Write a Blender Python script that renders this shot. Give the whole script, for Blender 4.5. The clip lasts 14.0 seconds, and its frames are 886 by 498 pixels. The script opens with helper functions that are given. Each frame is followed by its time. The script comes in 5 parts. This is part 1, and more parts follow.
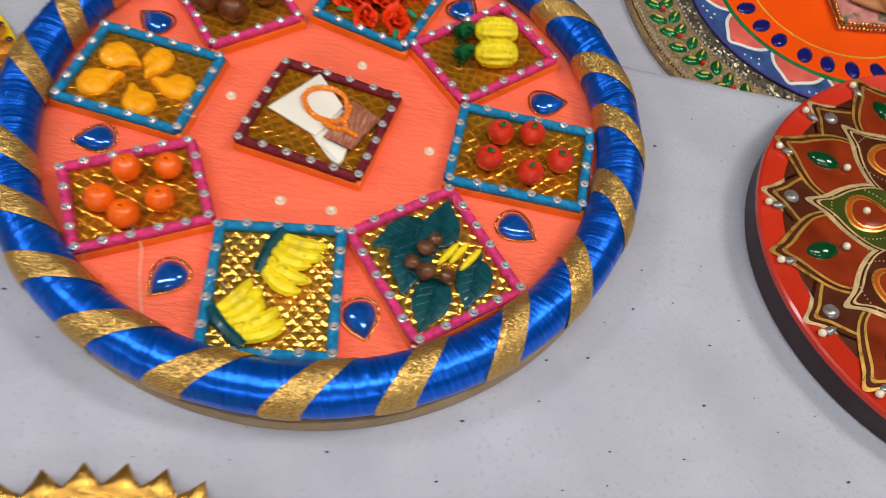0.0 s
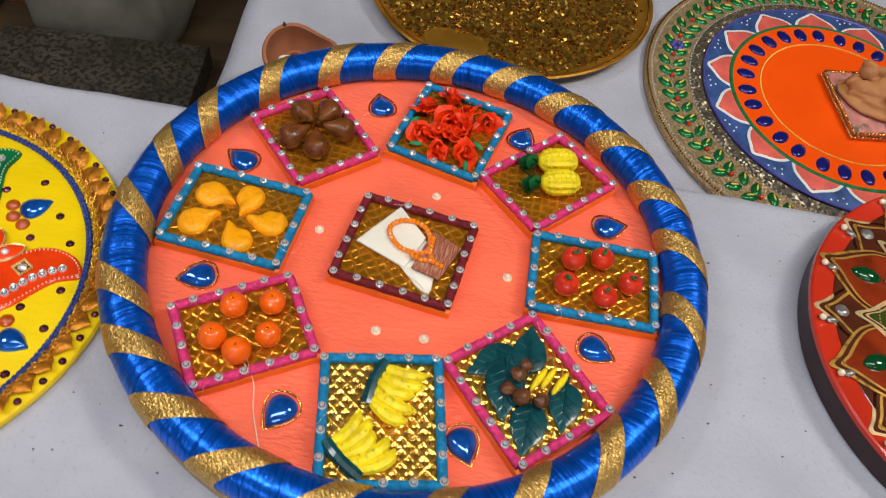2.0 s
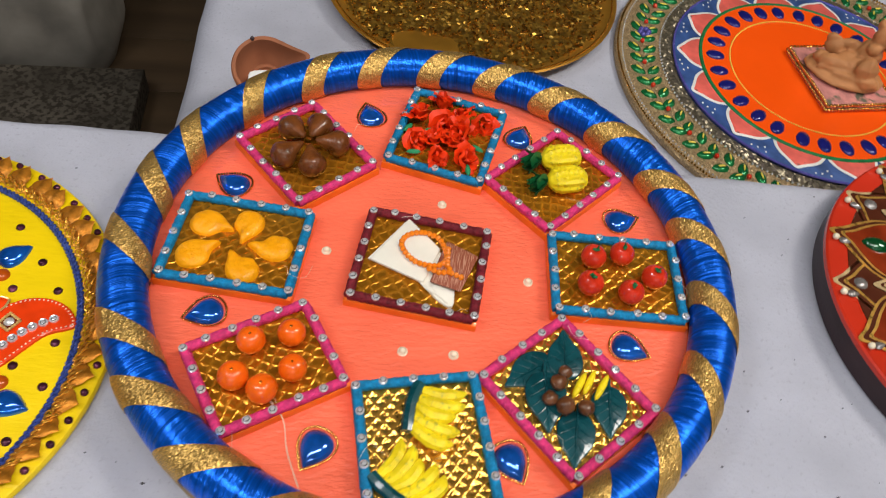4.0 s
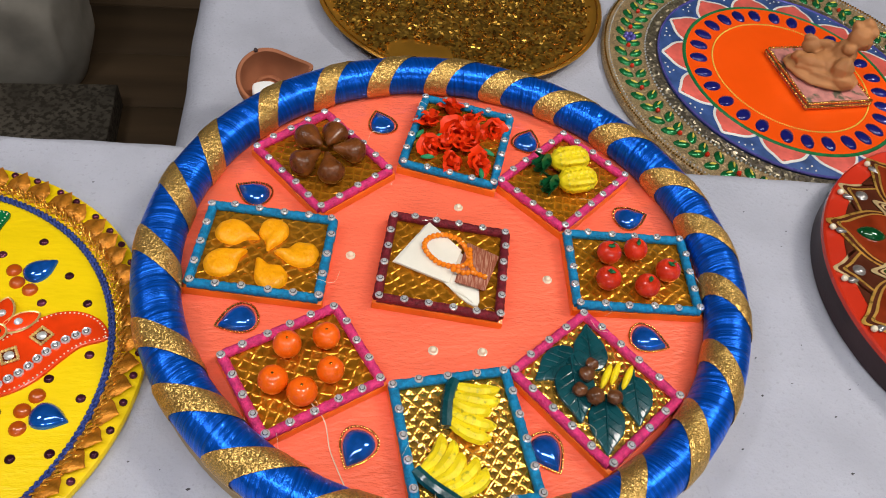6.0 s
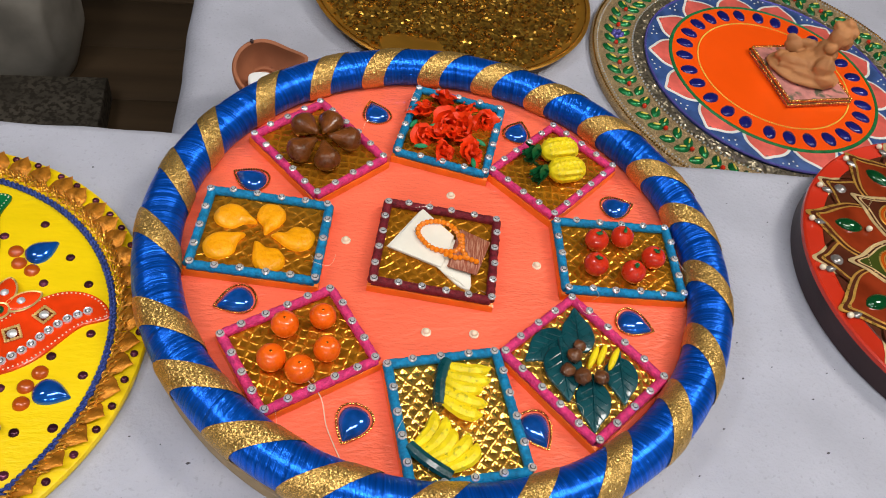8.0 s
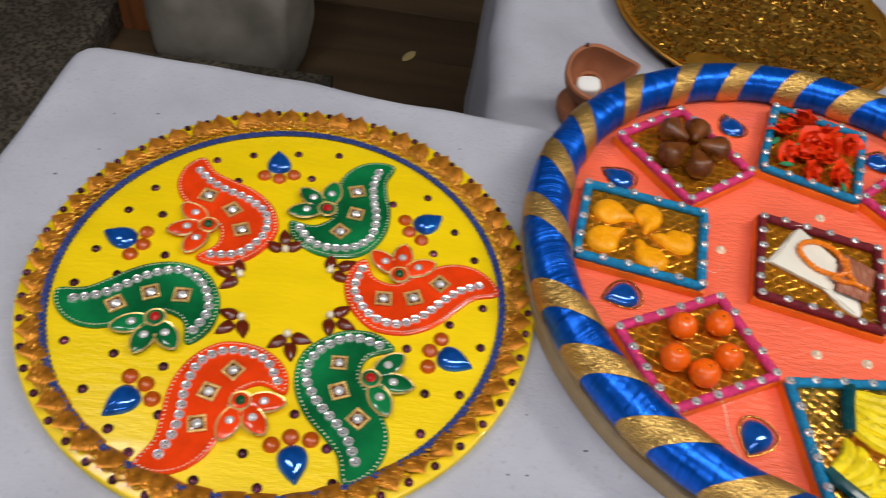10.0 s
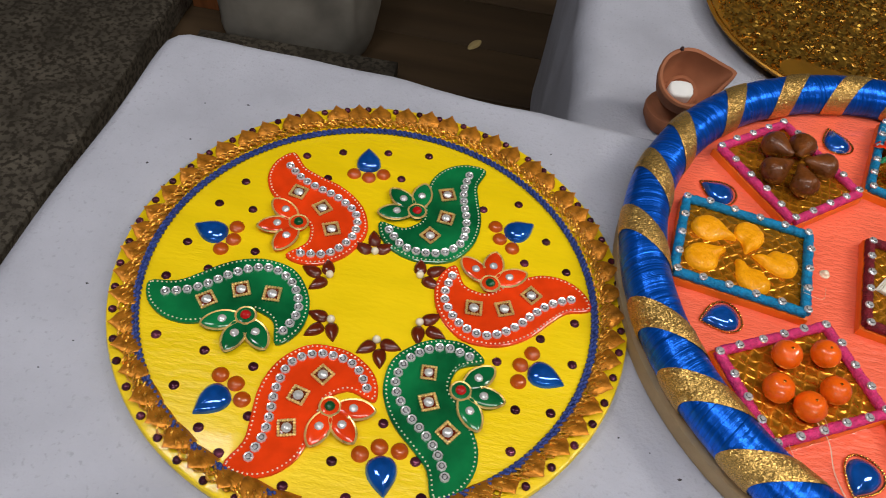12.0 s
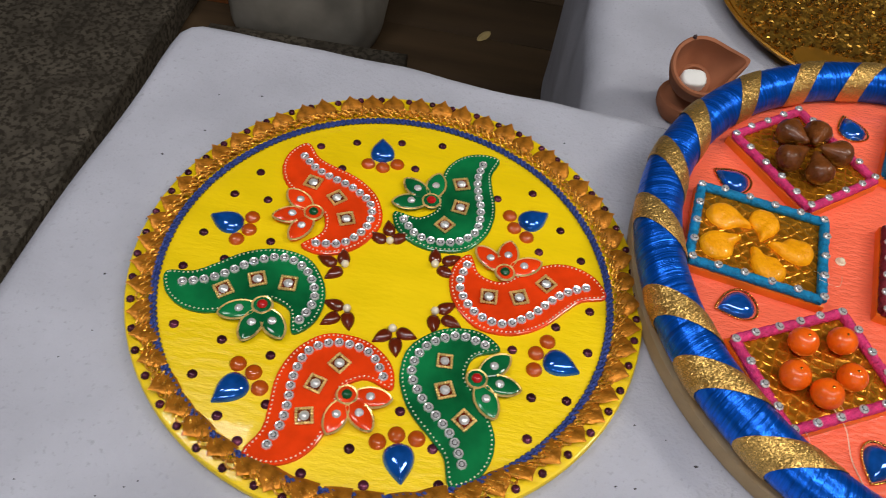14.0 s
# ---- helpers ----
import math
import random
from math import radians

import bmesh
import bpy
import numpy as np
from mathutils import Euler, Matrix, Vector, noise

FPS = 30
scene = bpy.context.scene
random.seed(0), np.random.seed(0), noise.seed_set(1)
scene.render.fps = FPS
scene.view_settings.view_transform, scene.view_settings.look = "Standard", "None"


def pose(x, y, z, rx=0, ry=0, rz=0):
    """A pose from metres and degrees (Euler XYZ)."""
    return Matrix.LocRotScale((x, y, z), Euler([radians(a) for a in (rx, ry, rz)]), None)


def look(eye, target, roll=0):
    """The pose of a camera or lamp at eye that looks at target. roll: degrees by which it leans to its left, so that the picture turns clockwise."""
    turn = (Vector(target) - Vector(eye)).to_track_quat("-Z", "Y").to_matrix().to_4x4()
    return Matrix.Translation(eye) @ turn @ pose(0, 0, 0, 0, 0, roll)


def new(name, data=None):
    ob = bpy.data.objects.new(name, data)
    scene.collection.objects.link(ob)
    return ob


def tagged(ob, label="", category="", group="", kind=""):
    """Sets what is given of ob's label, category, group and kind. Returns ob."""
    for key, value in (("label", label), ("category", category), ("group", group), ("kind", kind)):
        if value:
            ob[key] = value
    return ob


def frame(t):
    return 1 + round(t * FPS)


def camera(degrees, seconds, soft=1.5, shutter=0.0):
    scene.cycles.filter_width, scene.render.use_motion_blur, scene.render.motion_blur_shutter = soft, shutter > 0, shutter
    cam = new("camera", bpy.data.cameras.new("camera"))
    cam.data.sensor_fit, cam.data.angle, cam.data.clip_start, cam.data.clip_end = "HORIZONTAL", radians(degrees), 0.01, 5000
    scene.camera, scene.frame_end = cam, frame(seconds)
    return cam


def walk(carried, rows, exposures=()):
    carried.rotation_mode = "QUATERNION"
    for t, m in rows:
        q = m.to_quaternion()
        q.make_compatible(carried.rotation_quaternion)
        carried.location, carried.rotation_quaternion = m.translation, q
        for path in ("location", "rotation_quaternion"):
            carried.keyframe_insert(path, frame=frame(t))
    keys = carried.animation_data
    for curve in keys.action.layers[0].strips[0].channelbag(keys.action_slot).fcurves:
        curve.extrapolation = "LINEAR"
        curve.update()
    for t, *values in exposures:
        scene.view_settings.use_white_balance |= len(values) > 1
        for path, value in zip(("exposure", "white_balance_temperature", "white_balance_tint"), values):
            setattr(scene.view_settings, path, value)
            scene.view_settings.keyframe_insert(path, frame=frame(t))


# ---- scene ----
cam = camera(59.0, 14.0, soft=1.0, shutter=0.8)
PATH = [
    (0, (0.008, 0.045, 1.145), (0.057, 1.111, -0.547), 10.4),
    (0.5, (-0.016, 0.032, 1.174), (0.04, 1.104, -0.513), 10.8),
    (1, (-0.029, 0.033, 1.18), (0.031, 1.183, -0.455), 10.4),
    (1.5, (-0.047, 0.044, 1.173), (0.029, 1.242, -0.426), 10.5),
    (2, (-0.063, 0.049, 1.185), (0.02, 1.265, -0.401), 10.0),
    (2.5, (-0.069, 0.07, 1.178), (0.03, 1.298, -0.397), 9.4),
    (3, (-0.078, 0.088, 1.166), (0.039, 1.31, -0.413), 9.2),
    (3.5, (-0.085, 0.084, 1.159), (0.083, 1.315, -0.408), 9.4),
    (4, (-0.11, 0.066, 1.165), (0.125, 1.29, -0.4), 10.2),
    (4.2, (-0.116, 0.063, 1.165), (0.13, 1.281, -0.402), 10.2),
    (6.3, (-0.15, 0.056, 1.17), (0.188, 1.29, -0.367), 11.7),
    (6.5, (-0.148, 0.055, 1.173), (0.196, 1.285, -0.367), 11.9),
    (7, (-0.148, 0.048, 1.173), (0.209, 1.279, -0.362), 12.4),
    (7.5, (-0.154, 0.037, 1.175), (0.204, 1.269, -0.359), 12.8),
    (8, (-0.156, 0.041, 1.173), (0.207, 1.271, -0.362), 13.1),
    (8.5, (-0.171, 0.041, 1.175), (0.188, 1.286, -0.348), 12.8),
    (9, (-0.229, 0.035, 1.157), (0.021, 1.317, -0.357), 11.6),
    (9.2, (-0.254, 0.032, 1.147), (-0.052, 1.324, -0.366), 11.2),
    (11.3, (-0.352, 0.038, 1.131), (-0.366, 1.289, -0.429), 10.0),
    (11.5, (-0.351, 0.042, 1.132), (-0.372, 1.289, -0.432), 10.0),
    (12, (-0.353, 0.047, 1.131), (-0.381, 1.293, -0.433), 9.7),
    (12.5, (-0.358, 0.043, 1.125), (-0.401, 1.288, -0.439), 9.2),
    (13, (-0.352, 0.047, 1.127), (-0.393, 1.281, -0.446), 9.3),
    (13.5, (-0.35, 0.047, 1.13), (-0.388, 1.28, -0.444), 9.1),
    (14, (-0.356, 0.044, 1.13), (-0.403, 1.273, -0.447), 8.7),
]
walk(cam, [(t, look(eye, target, roll)) for t, eye, target, roll in PATH],
     exposures=((0.0, -0.12), (4.0, -0.06), (8.5, -0.02), (9.2, -0.08), (11.3, -0.26), (14.0, -0.26)))

# ---------------------------------------------------------------- light
world = bpy.data.worlds.new("hall")
scene.world = world
world.use_nodes = True
world.node_tree.nodes["Background"].inputs["Color"].default_value = (0.9, 0.92, 1.0, 1)
world.node_tree.nodes["Background"].inputs["Strength"].default_value = 0.025


def overhead_lamp(x, y, z, sx, sy, watts, colour, aim):
    lamp = bpy.data.lights.new("area_lamp", "AREA")
    lamp.shape, lamp.size, lamp.size_y, lamp.energy, lamp.color = "RECTANGLE", sx, sy, watts, colour
    ob = new("area_lamp", lamp)
    ob.matrix_world = look((x, y, z), aim)
    return ob


overhead_lamp(1.25, 0.45, 2.55, 0.35, 0.5, 20, (1.0, 0.95, 0.88), (0, 0.4, 0.75))
overhead_lamp(0.0, -0.12, 2.35, 1.2, 0.2, 15.5, (1.0, 0.97, 0.93), (0, 0.3, 0.75))
# west fill, added only to lighten the cloth between the plates
overhead_lamp(-1.35, 0.25, 2.6, 0.35, 0.5, 13, (0.97, 0.97, 1.0), (-0.1, 0.35, 0.75))
for lamp_x in (-1.1, -0.1, 0.9):
    overhead_lamp(lamp_x, -2.2, 2.35, 0.5, 0.14, 7.5, (0.95, 0.97, 1.0), (0, 0.4, 0.75))


# ---------------------------------------------------------------- materials
def nodes_of(name):
    m = bpy.data.materials.new(name)
    m.use_nodes = True
    t = m.node_tree
    return m, t, t.nodes["Principled BSDF"]


def mat(name, colour, rough=0.5, metal=0.0, var=0.12, scale=60.0, fine=600.0, bump=0.15, depth=0.0006, coat=0.0,
        spot=None, spots=0.0, stretch=(1, 1, 1), uv=False, rvar=0.12, per_piece=0.0, glass=0.0, ior=1.45):
    """A surface with broad stains and fine grain; spot: the colour of its blotches."""
    m, t, p = nodes_of(name)
    n, k = t.nodes, t.links
    tc = n.new("ShaderNodeTexCoord")
    mp = n.new("ShaderNodeMapping")
    mp.inputs["Scale"].default_value = stretch
    k.new(tc.outputs["UV" if uv else "Object"], mp.inputs["Vector"])
    big, small = n.new("ShaderNodeTexNoise"), n.new("ShaderNodeTexNoise")
    big.inputs["Scale"].default_value, small.inputs["Scale"].default_value = scale, fine
    big.inputs["Detail"].default_value, small.inputs["Detail"].default_value = 5, 3
    k.new(mp.outputs[0], big.inputs["Vector"])
    k.new(mp.outputs[0], small.inputs["Vector"])
    ramp = n.new("ShaderNodeValToRGB")
    lo = [max(0, c * (1 - var)) for c in colour]
    hi = [min(1, c * (1 + var)) for c in colour]
    ramp.color_ramp.elements[0].color, ramp.color_ramp.elements[1].color = (*lo, 1), (*hi, 1)
    ramp.color_ramp.elements[0].position, ramp.color_ramp.elements[1].position = 0.3, 0.7
    k.new(big.outputs["Fac"], ramp.inputs[0])
    col = ramp.outputs[0]
    if spot:
        r2 = n.new("ShaderNodeValToRGB")
        r2.color_ramp.elements[0].position, r2.color_ramp.elements[1].position = 1 - spots - 0.06, 1 - spots + 0.06
        k.new(small.outputs["Fac"], r2.inputs[0])
        mx = n.new("ShaderNodeMix")
        mx.data_type = "RGBA"
        mx.inputs["B"].default_value = (*spot, 1)
        k.new(r2.outputs[0], mx.inputs["Factor"])
        k.new(col, mx.inputs["A"])
        col = mx.outputs["Result"]
    if per_piece:
        oi, hs, mr = n.new("ShaderNodeObjectInfo"), n.new("ShaderNodeHueSaturation"), n.new("ShaderNodeMapRange")
        mr.inputs["To Min"].default_value, mr.inputs["To Max"].default_value = 1 - per_piece, 1 + per_piece
        k.new(oi.outputs["Random"], mr.inputs["Value"])
        k.new(mr.outputs[0], hs.inputs["Value"])
        k.new(col, hs.inputs["Color"])
        col = hs.outputs[0]
    k.new(col, p.inputs["Base Color"])
    rr = n.new("ShaderNodeMapRange")
    rr.inputs["To Min"].default_value, rr.inputs["To Max"].default_value = max(0.02, rough - rvar), min(1, rough + rvar)
    k.new(big.outputs["Fac"], rr.inputs["Value"])
    k.new(rr.outputs[0], p.inputs["Roughness"])
    p.inputs["Metallic"].default_value = metal
    p.inputs["Specular IOR Level"].default_value = 0.28
    p.inputs["Coat Weight"].default_value, p.inputs["Coat Roughness"].default_value = coat, 0.06
    p.inputs["Transmission Weight"].default_value, p.inputs["IOR"].default_value = glass, ior
    if bump:
        b = n.new("ShaderNodeBump")
        b.inputs["Strength"].default_value, b.inputs["Distance"].default_value = bump, depth
        k.new(small.outputs["Fac"], b.inputs["Height"])
        k.new(b.outputs[0], p.inputs["Normal"])
    return m


def foil_mat(name, colour, cells, rough, depth, warp=0.25, metal=0.85, sharp=1.0, dull=0.6):
    """Embossed metal foil: crossing ridges with crumples."""
    m, t, p = nodes_of(name)
    n, k = t.nodes, t.links
    tc, mp, nz = n.new("ShaderNodeTexCoord"), n.new("ShaderNodeMapping"), n.new("ShaderNodeTexNoise")
    mp.inputs["Rotation"].default_value = (0, 0, radians(45))
    k.new(tc.outputs["Object"], mp.inputs["Vector"])
    nz.inputs["Scale"].default_value = 110
    k.new(tc.outputs["Object"], nz.inputs["Vector"])
    heights = []
    for axis in "XY":
        w = n.new("ShaderNodeTexWave")
        w.bands_direction = axis
        w.inputs["Scale"].default_value, w.inputs["Distortion"].default_value = cells, warp
        w.inputs["Detail Scale"].default_value = 2
        k.new(mp.outputs[0], w.inputs["Vector"])
        pw = n.new("ShaderNodeMath")
        pw.operation = "POWER"
        pw.inputs[1].default_value = sharp
        k.new(w.outputs["Fac"], pw.inputs[0])
        heights.append(pw.outputs[0])
    mx = n.new("ShaderNodeMath")
    mx.operation = "MAXIMUM"
    k.new(heights[0], mx.inputs[0]), k.new(heights[1], mx.inputs[1])
    ad = n.new("ShaderNodeMath")
    ad.operation = "MULTIPLY_ADD"
    ad.inputs[1].default_value = 2.2
    k.new(nz.outputs["Fac"], ad.inputs[0]), k.new(mx.outputs[0], ad.inputs[2])
    b = n.new("ShaderNodeBump")
    b.inputs["Strength"].default_value, b.inputs["Distance"].default_value = 0.9, depth
    k.new(ad.outputs[0], b.inputs["Height"]), k.new(b.outputs[0], p.inputs["Normal"])
    # base colour follows the relief: hollows darker by dull, ridges lighter
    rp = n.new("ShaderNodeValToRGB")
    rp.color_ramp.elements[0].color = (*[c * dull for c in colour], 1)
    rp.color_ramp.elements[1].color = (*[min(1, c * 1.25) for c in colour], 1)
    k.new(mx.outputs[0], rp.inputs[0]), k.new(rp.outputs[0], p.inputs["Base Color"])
    p.inputs["Metallic"].default_value, p.inputs["Roughness"].default_value = metal, rough
    return m


def glitter_mat(name, colour, cells, rough=0.3, tilt=0.6, metal=1.0, uv=False, stretch=(1, 1, 1)):
    """Metal threads or sequins: every little facet leans its own way."""
    m, t, p = nodes_of(name)
    n, k = t.nodes, t.links
    tc, mp, vo = n.new("ShaderNodeTexCoord"), n.new("ShaderNodeMapping"), n.new("ShaderNodeTexVoronoi")
    mp.inputs["Scale"].default_value = stretch
    k.new(tc.outputs["UV" if uv else "Object"], mp.inputs["Vector"])
    vo.inputs["Scale"].default_value = cells
    k.new(mp.outputs[0], vo.inputs["Vector"])
    geo, sub, sc, add, nrm = (n.new("ShaderNodeNewGeometry"), n.new("ShaderNodeVectorMath"), n.new("ShaderNodeVectorMath"),
                              n.new("ShaderNodeVectorMath"), n.new("ShaderNodeVectorMath"))
    sub.operation, sc.operation, add.operation, nrm.operation = "SUBTRACT", "SCALE", "ADD", "NORMALIZE"
    sub.inputs[1].default_value = (0.5, 0.5, 0.5)
    sc.inputs["Scale"].default_value = tilt
    k.new(vo.outputs["Color"], sub.inputs[0]), k.new(sub.outputs[0], sc.inputs[0])
    k.new(sc.outputs[0], add.inputs[0]), k.new(geo.outputs["Normal"], add.inputs[1])
    k.new(add.outputs[0], nrm.inputs[0]), k.new(nrm.outputs[0], p.inputs["Normal"])
    hs, mr, sx = n.new("ShaderNodeHueSaturation"), n.new("ShaderNodeMapRange"), n.new("ShaderNodeSeparateColor")
    k.new(vo.outputs["Color"], sx.inputs[0]), k.new(sx.outputs[0], mr.inputs["Value"])
    mr.inputs["To Min"].default_value, mr.inputs["To Max"].default_value = 0.6, 1.3
    hs.inputs["Color"].default_value = (*colour, 1)
    k.new(mr.outputs[0], hs.inputs["Value"]), k.new(hs.outputs[0], p.inputs["Base Color"])
    p.inputs["Metallic"].default_value, p.inputs["Roughness"].default_value = metal, rough
    return m


CLOTH = mat("grey_paper_cloth", (0.42, 0.426, 0.49), 0.75, var=0.10, scale=17, fine=300, bump=0.8, depth=0.0011, spot=(0.36, 0.365, 0.42), spots=0.34)
WOOD = mat("brown_board", (0.070, 0.044, 0.023), 0.7, var=0.3, scale=6, fine=120, stretch=(0.25, 3, 3), bump=0.3, per_piece=0.25)
GRANITE = mat("speckled_granite", (0.112, 0.096, 0.074), 0.6, var=0.4, scale=22, fine=95, spot=(0.045, 0.037, 0.028), spots=0.48, bump=0.05)
SACK = mat("dusty_white_sacking", (0.25, 0.228, 0.195), 0.8, var=0.25, scale=12, fine=500, bump=0.4)
PLASTER = mat("plaster", (0.33, 0.30, 0.26), 0.85, var=0.15, scale=3, fine=200)
CORAL = mat("coral_paint", (0.92, 0.158, 0.082), 0.36, var=0.09, scale=24, fine=170, bump=0.85, depth=0.0014, coat=0.25, stretch=(0.9, 2.2, 1))
TANBOARD = mat("raw_board_edge", (0.42, 0.30, 0.17), 0.7, fine=400)
GOLDRIB = glitter_mat("gold_zari_ribbon", (0.68, 0.42, 0.12), 1700, 0.38, 0.85, 0.82)


def satin_mat(name, colour):
    m, t, p = nodes_of(name)
    n, k = t.nodes, t.links
    tc = n.new("ShaderNodeTexCoord")
    waves = []
    for along_u, round_v, detail in ((26, 0.9, 2), (150, 0.5, 3), (620, 0.35, 2)):
        mp, nz = n.new("ShaderNodeMapping"), n.new("ShaderNodeTexNoise")
        mp.inputs["Scale"].default_value = (along_u, round_v, 1)
        nz.inputs["Scale"].default_value, nz.inputs["Detail"].default_value = 1.0, detail
        k.new(tc.outputs["UV"], mp.inputs["Vector"])
        k.new(mp.outputs[0], nz.inputs["Vector"])
        waves.append(nz.outputs["Fac"])
    normal = None
    for fac, depth in zip(waves, (0.0048, 0.0008, 0.0003)):
        b = n.new("ShaderNodeBump")
        b.inputs["Strength"].default_value, b.inputs["Distance"].default_value = 0.85, depth
        k.new(fac, b.inputs["Height"])
        if normal:
            k.new(normal, b.inputs["Normal"])
        normal = b.outputs[0]
    k.new(normal, p.inputs["Normal"])
    rp = n.new("ShaderNodeValToRGB")
    rp.color_ramp.elements[0].color = (*[c * 0.62 for c in colour], 1)
    rp.color_ramp.elements[1].color = (*[min(1, c * 1.3) for c in colour], 1)
    rp.color_ramp.elements[0].position, rp.color_ramp.elements[1].position = 0.3, 0.7
    k.new(waves[1], rp.inputs[0])
    k.new(rp.outputs[0], p.inputs["Base Color"])
    tg = n.new("ShaderNodeTangent")
    tg.direction_type, tg.uv_map = "UV_MAP", "UVMap"
    k.new(tg.outputs[0], p.inputs["Tangent"])
    p.inputs["Anisotropic"].default_value, p.inputs["Anisotropic Rotation"].default_value = 0.55, 0.0
    p.inputs["Metallic"].default_value, p.inputs["Roughness"].default_value = 0.72, 0.3
    return m


SATIN = satin_mat("blue_satin_thread", (0.002, 0.135, 0.80))
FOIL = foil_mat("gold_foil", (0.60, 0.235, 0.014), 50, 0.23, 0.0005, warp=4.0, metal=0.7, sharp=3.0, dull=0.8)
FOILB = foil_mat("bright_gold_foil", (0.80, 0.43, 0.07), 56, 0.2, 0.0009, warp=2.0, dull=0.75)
TEALT = mat("teal_thread", (0.004, 0.19, 0.39), 0.6, var=0.35, scale=300, fine=800, bump=0.9, depth=0.0012)
PINKT = mat("magenta_thread", (0.62, 0.035, 0.16), 0.6, var=0.3, scale=300, fine=800, bump=0.9, depth=0.0012)
MAROON = mat("maroon_thread", (0.15, 0.010, 0.018), 0.65, var=0.4, scale=300, fine=800, bump=0.9, depth=0.0012)
ORANGE_EDGE = mat("orange_board_edge", (0.92, 0.16, 0.012), 0.35, var=0.2, scale=40, coat=0.3)
# dark facet reflections of the clear stones, painted as a ring
DARKFACET = mat("dark_facet_ring", (0.16, 0.15, 0.16), 0.2, metal=0.6, var=0.4, scale=700, bump=0)
SILVERF = mat("clear_foiled_stone", (0.84, 0.85, 0.87), 0.1, metal=0.5, var=0.3, scale=700, bump=0, coat=0.7, rvar=0.06)
PEARL = mat("cream_pearl", (0.80, 0.70, 0.52), 0.18, var=0.05, bump=0, coat=0.6)
BLUEGEM = mat("blue_acrylic_jewel", (0.008, 0.13, 0.60), 0.07, metal=0.55, var=0.5, scale=70, bump=0, coat=1.0)
NAVYGEM = mat("navy_jewel", (0.012, 0.014, 0.16), 0.15, metal=0.1, var=0.3, bump=0, coat=0.6)
BEADGILT = mat("pale_gold_beading", (0.80, 0.56, 0.20), 0.3, metal=0.55, var=0.2, scale=300, bump=0)
GOLDBEAD = mat("gold_bead", (0.72, 0.42, 0.10), 0.22, metal=1.0, var=0.15, bump=0)


# ---------------------------------------------------------------- building helpers
TAU = 2 * math.pi


def part(name, shape, material, parent, label="", m=None):
    """Links a bmesh or a mesh as one object under a thing or a part."""
    if isinstance(shape, bmesh.types.BMesh):
        me = bpy.data.meshes.new(name)
        bmesh.ops.recalc_face_normals(shape, faces=shape.faces)
        shape.to_mesh(me)
        shape.free()
        for q in me.polygons:
            q.use_smooth = True
        me.set_sharp_from_angle(angle=radians(38))
        for one in material if isinstance(material, (list, tuple)) else [material]:
            me.materials.append(one)
    else:
        me = shape
    ob = new(name, me)
    ob.parent = parent
    if m is not None:
        ob.matrix_basis = m
    if label:
        ob["label"] = label
    return ob


def thing(name, m, label, category, group="", kind=""):
    ob = new(name)
    ob.empty_display_size = 0.02
    ob.matrix_basis = m
    return tagged(ob, label, category, group, kind)


def lathe(profile, seg=96, mats=None, close=True):
    """Turns (radius, height) points round z."""
    bm = bmesh.new()
    rings = []
    for r, z in profile:
        rings.append([bm.verts.new((r * math.cos(TAU * i / seg), r * math.sin(TAU * i / seg), z)) for i in range(seg)])
    for j in range(len(rings) - 1):
        for i in range(seg):
            f = bm.faces.new((rings[j][i], rings[j][(i + 1) % seg], rings[j + 1][(i + 1) % seg], rings[j + 1][i]))
            f.material_index = mats[j] if mats else 0
    if close:
        bm.faces.new(rings[0]).material_index = mats[0] if mats else 0
        bm.faces.new(rings[-1]).material_index = mats[-1] if mats else 0
    return bm


def inset(pts, d):
    """Moves a closed outline inwards by d."""
    out, n = [], len(pts)
    area = sum(pts[i][0] * pts[(i + 1) % n][1] - pts[(i + 1) % n][0] * pts[i][1] for i in range(n))
    s = 1 if area > 0 else -1
    for i in range(n):
        a, b, c = Vector(pts[i - 1][:2]), Vector(pts[i][:2]), Vector(pts[(i + 1) % n][:2])
        e, f = (b - a).normalized(), (c - b).normalized()
        v = Vector((-(e.y + f.y), e.x + f.x))
        v = v.normalized() if v.length > 1e-6 else Vector((-e.y, e.x))
        out.append((b.x + s * v.x * d, b.y + s * v.y * d))
    return out


def slab(outline, h, bevel=0.0, bm=None, z=0.0, mi=0):
    """A flat piece cut to an outline, with a softened upper edge."""
    bm = bm or bmesh.new()
    levels = [(outline, z), (outline, z + h - bevel)]
    if bevel:
        levels += [(inset(outline, bevel * 0.35), z + h - bevel * 0.35), (inset(outline, bevel), z + h)]
    rings = [[bm.verts.new((x, y, zz)) for x, y in pts] for pts, zz in levels]
    n = len(outline)
    for a, b in zip(rings, rings[1:]):
        for i in range(n):
            bm.faces.new((a[i], a[(i + 1) % n], b[(i + 1) % n], b[i])).material_index = mi
    bm.faces.new(rings[-1]).material_index = mi
    bm.faces.new(rings[0][::-1]).material_index = mi
    return bm


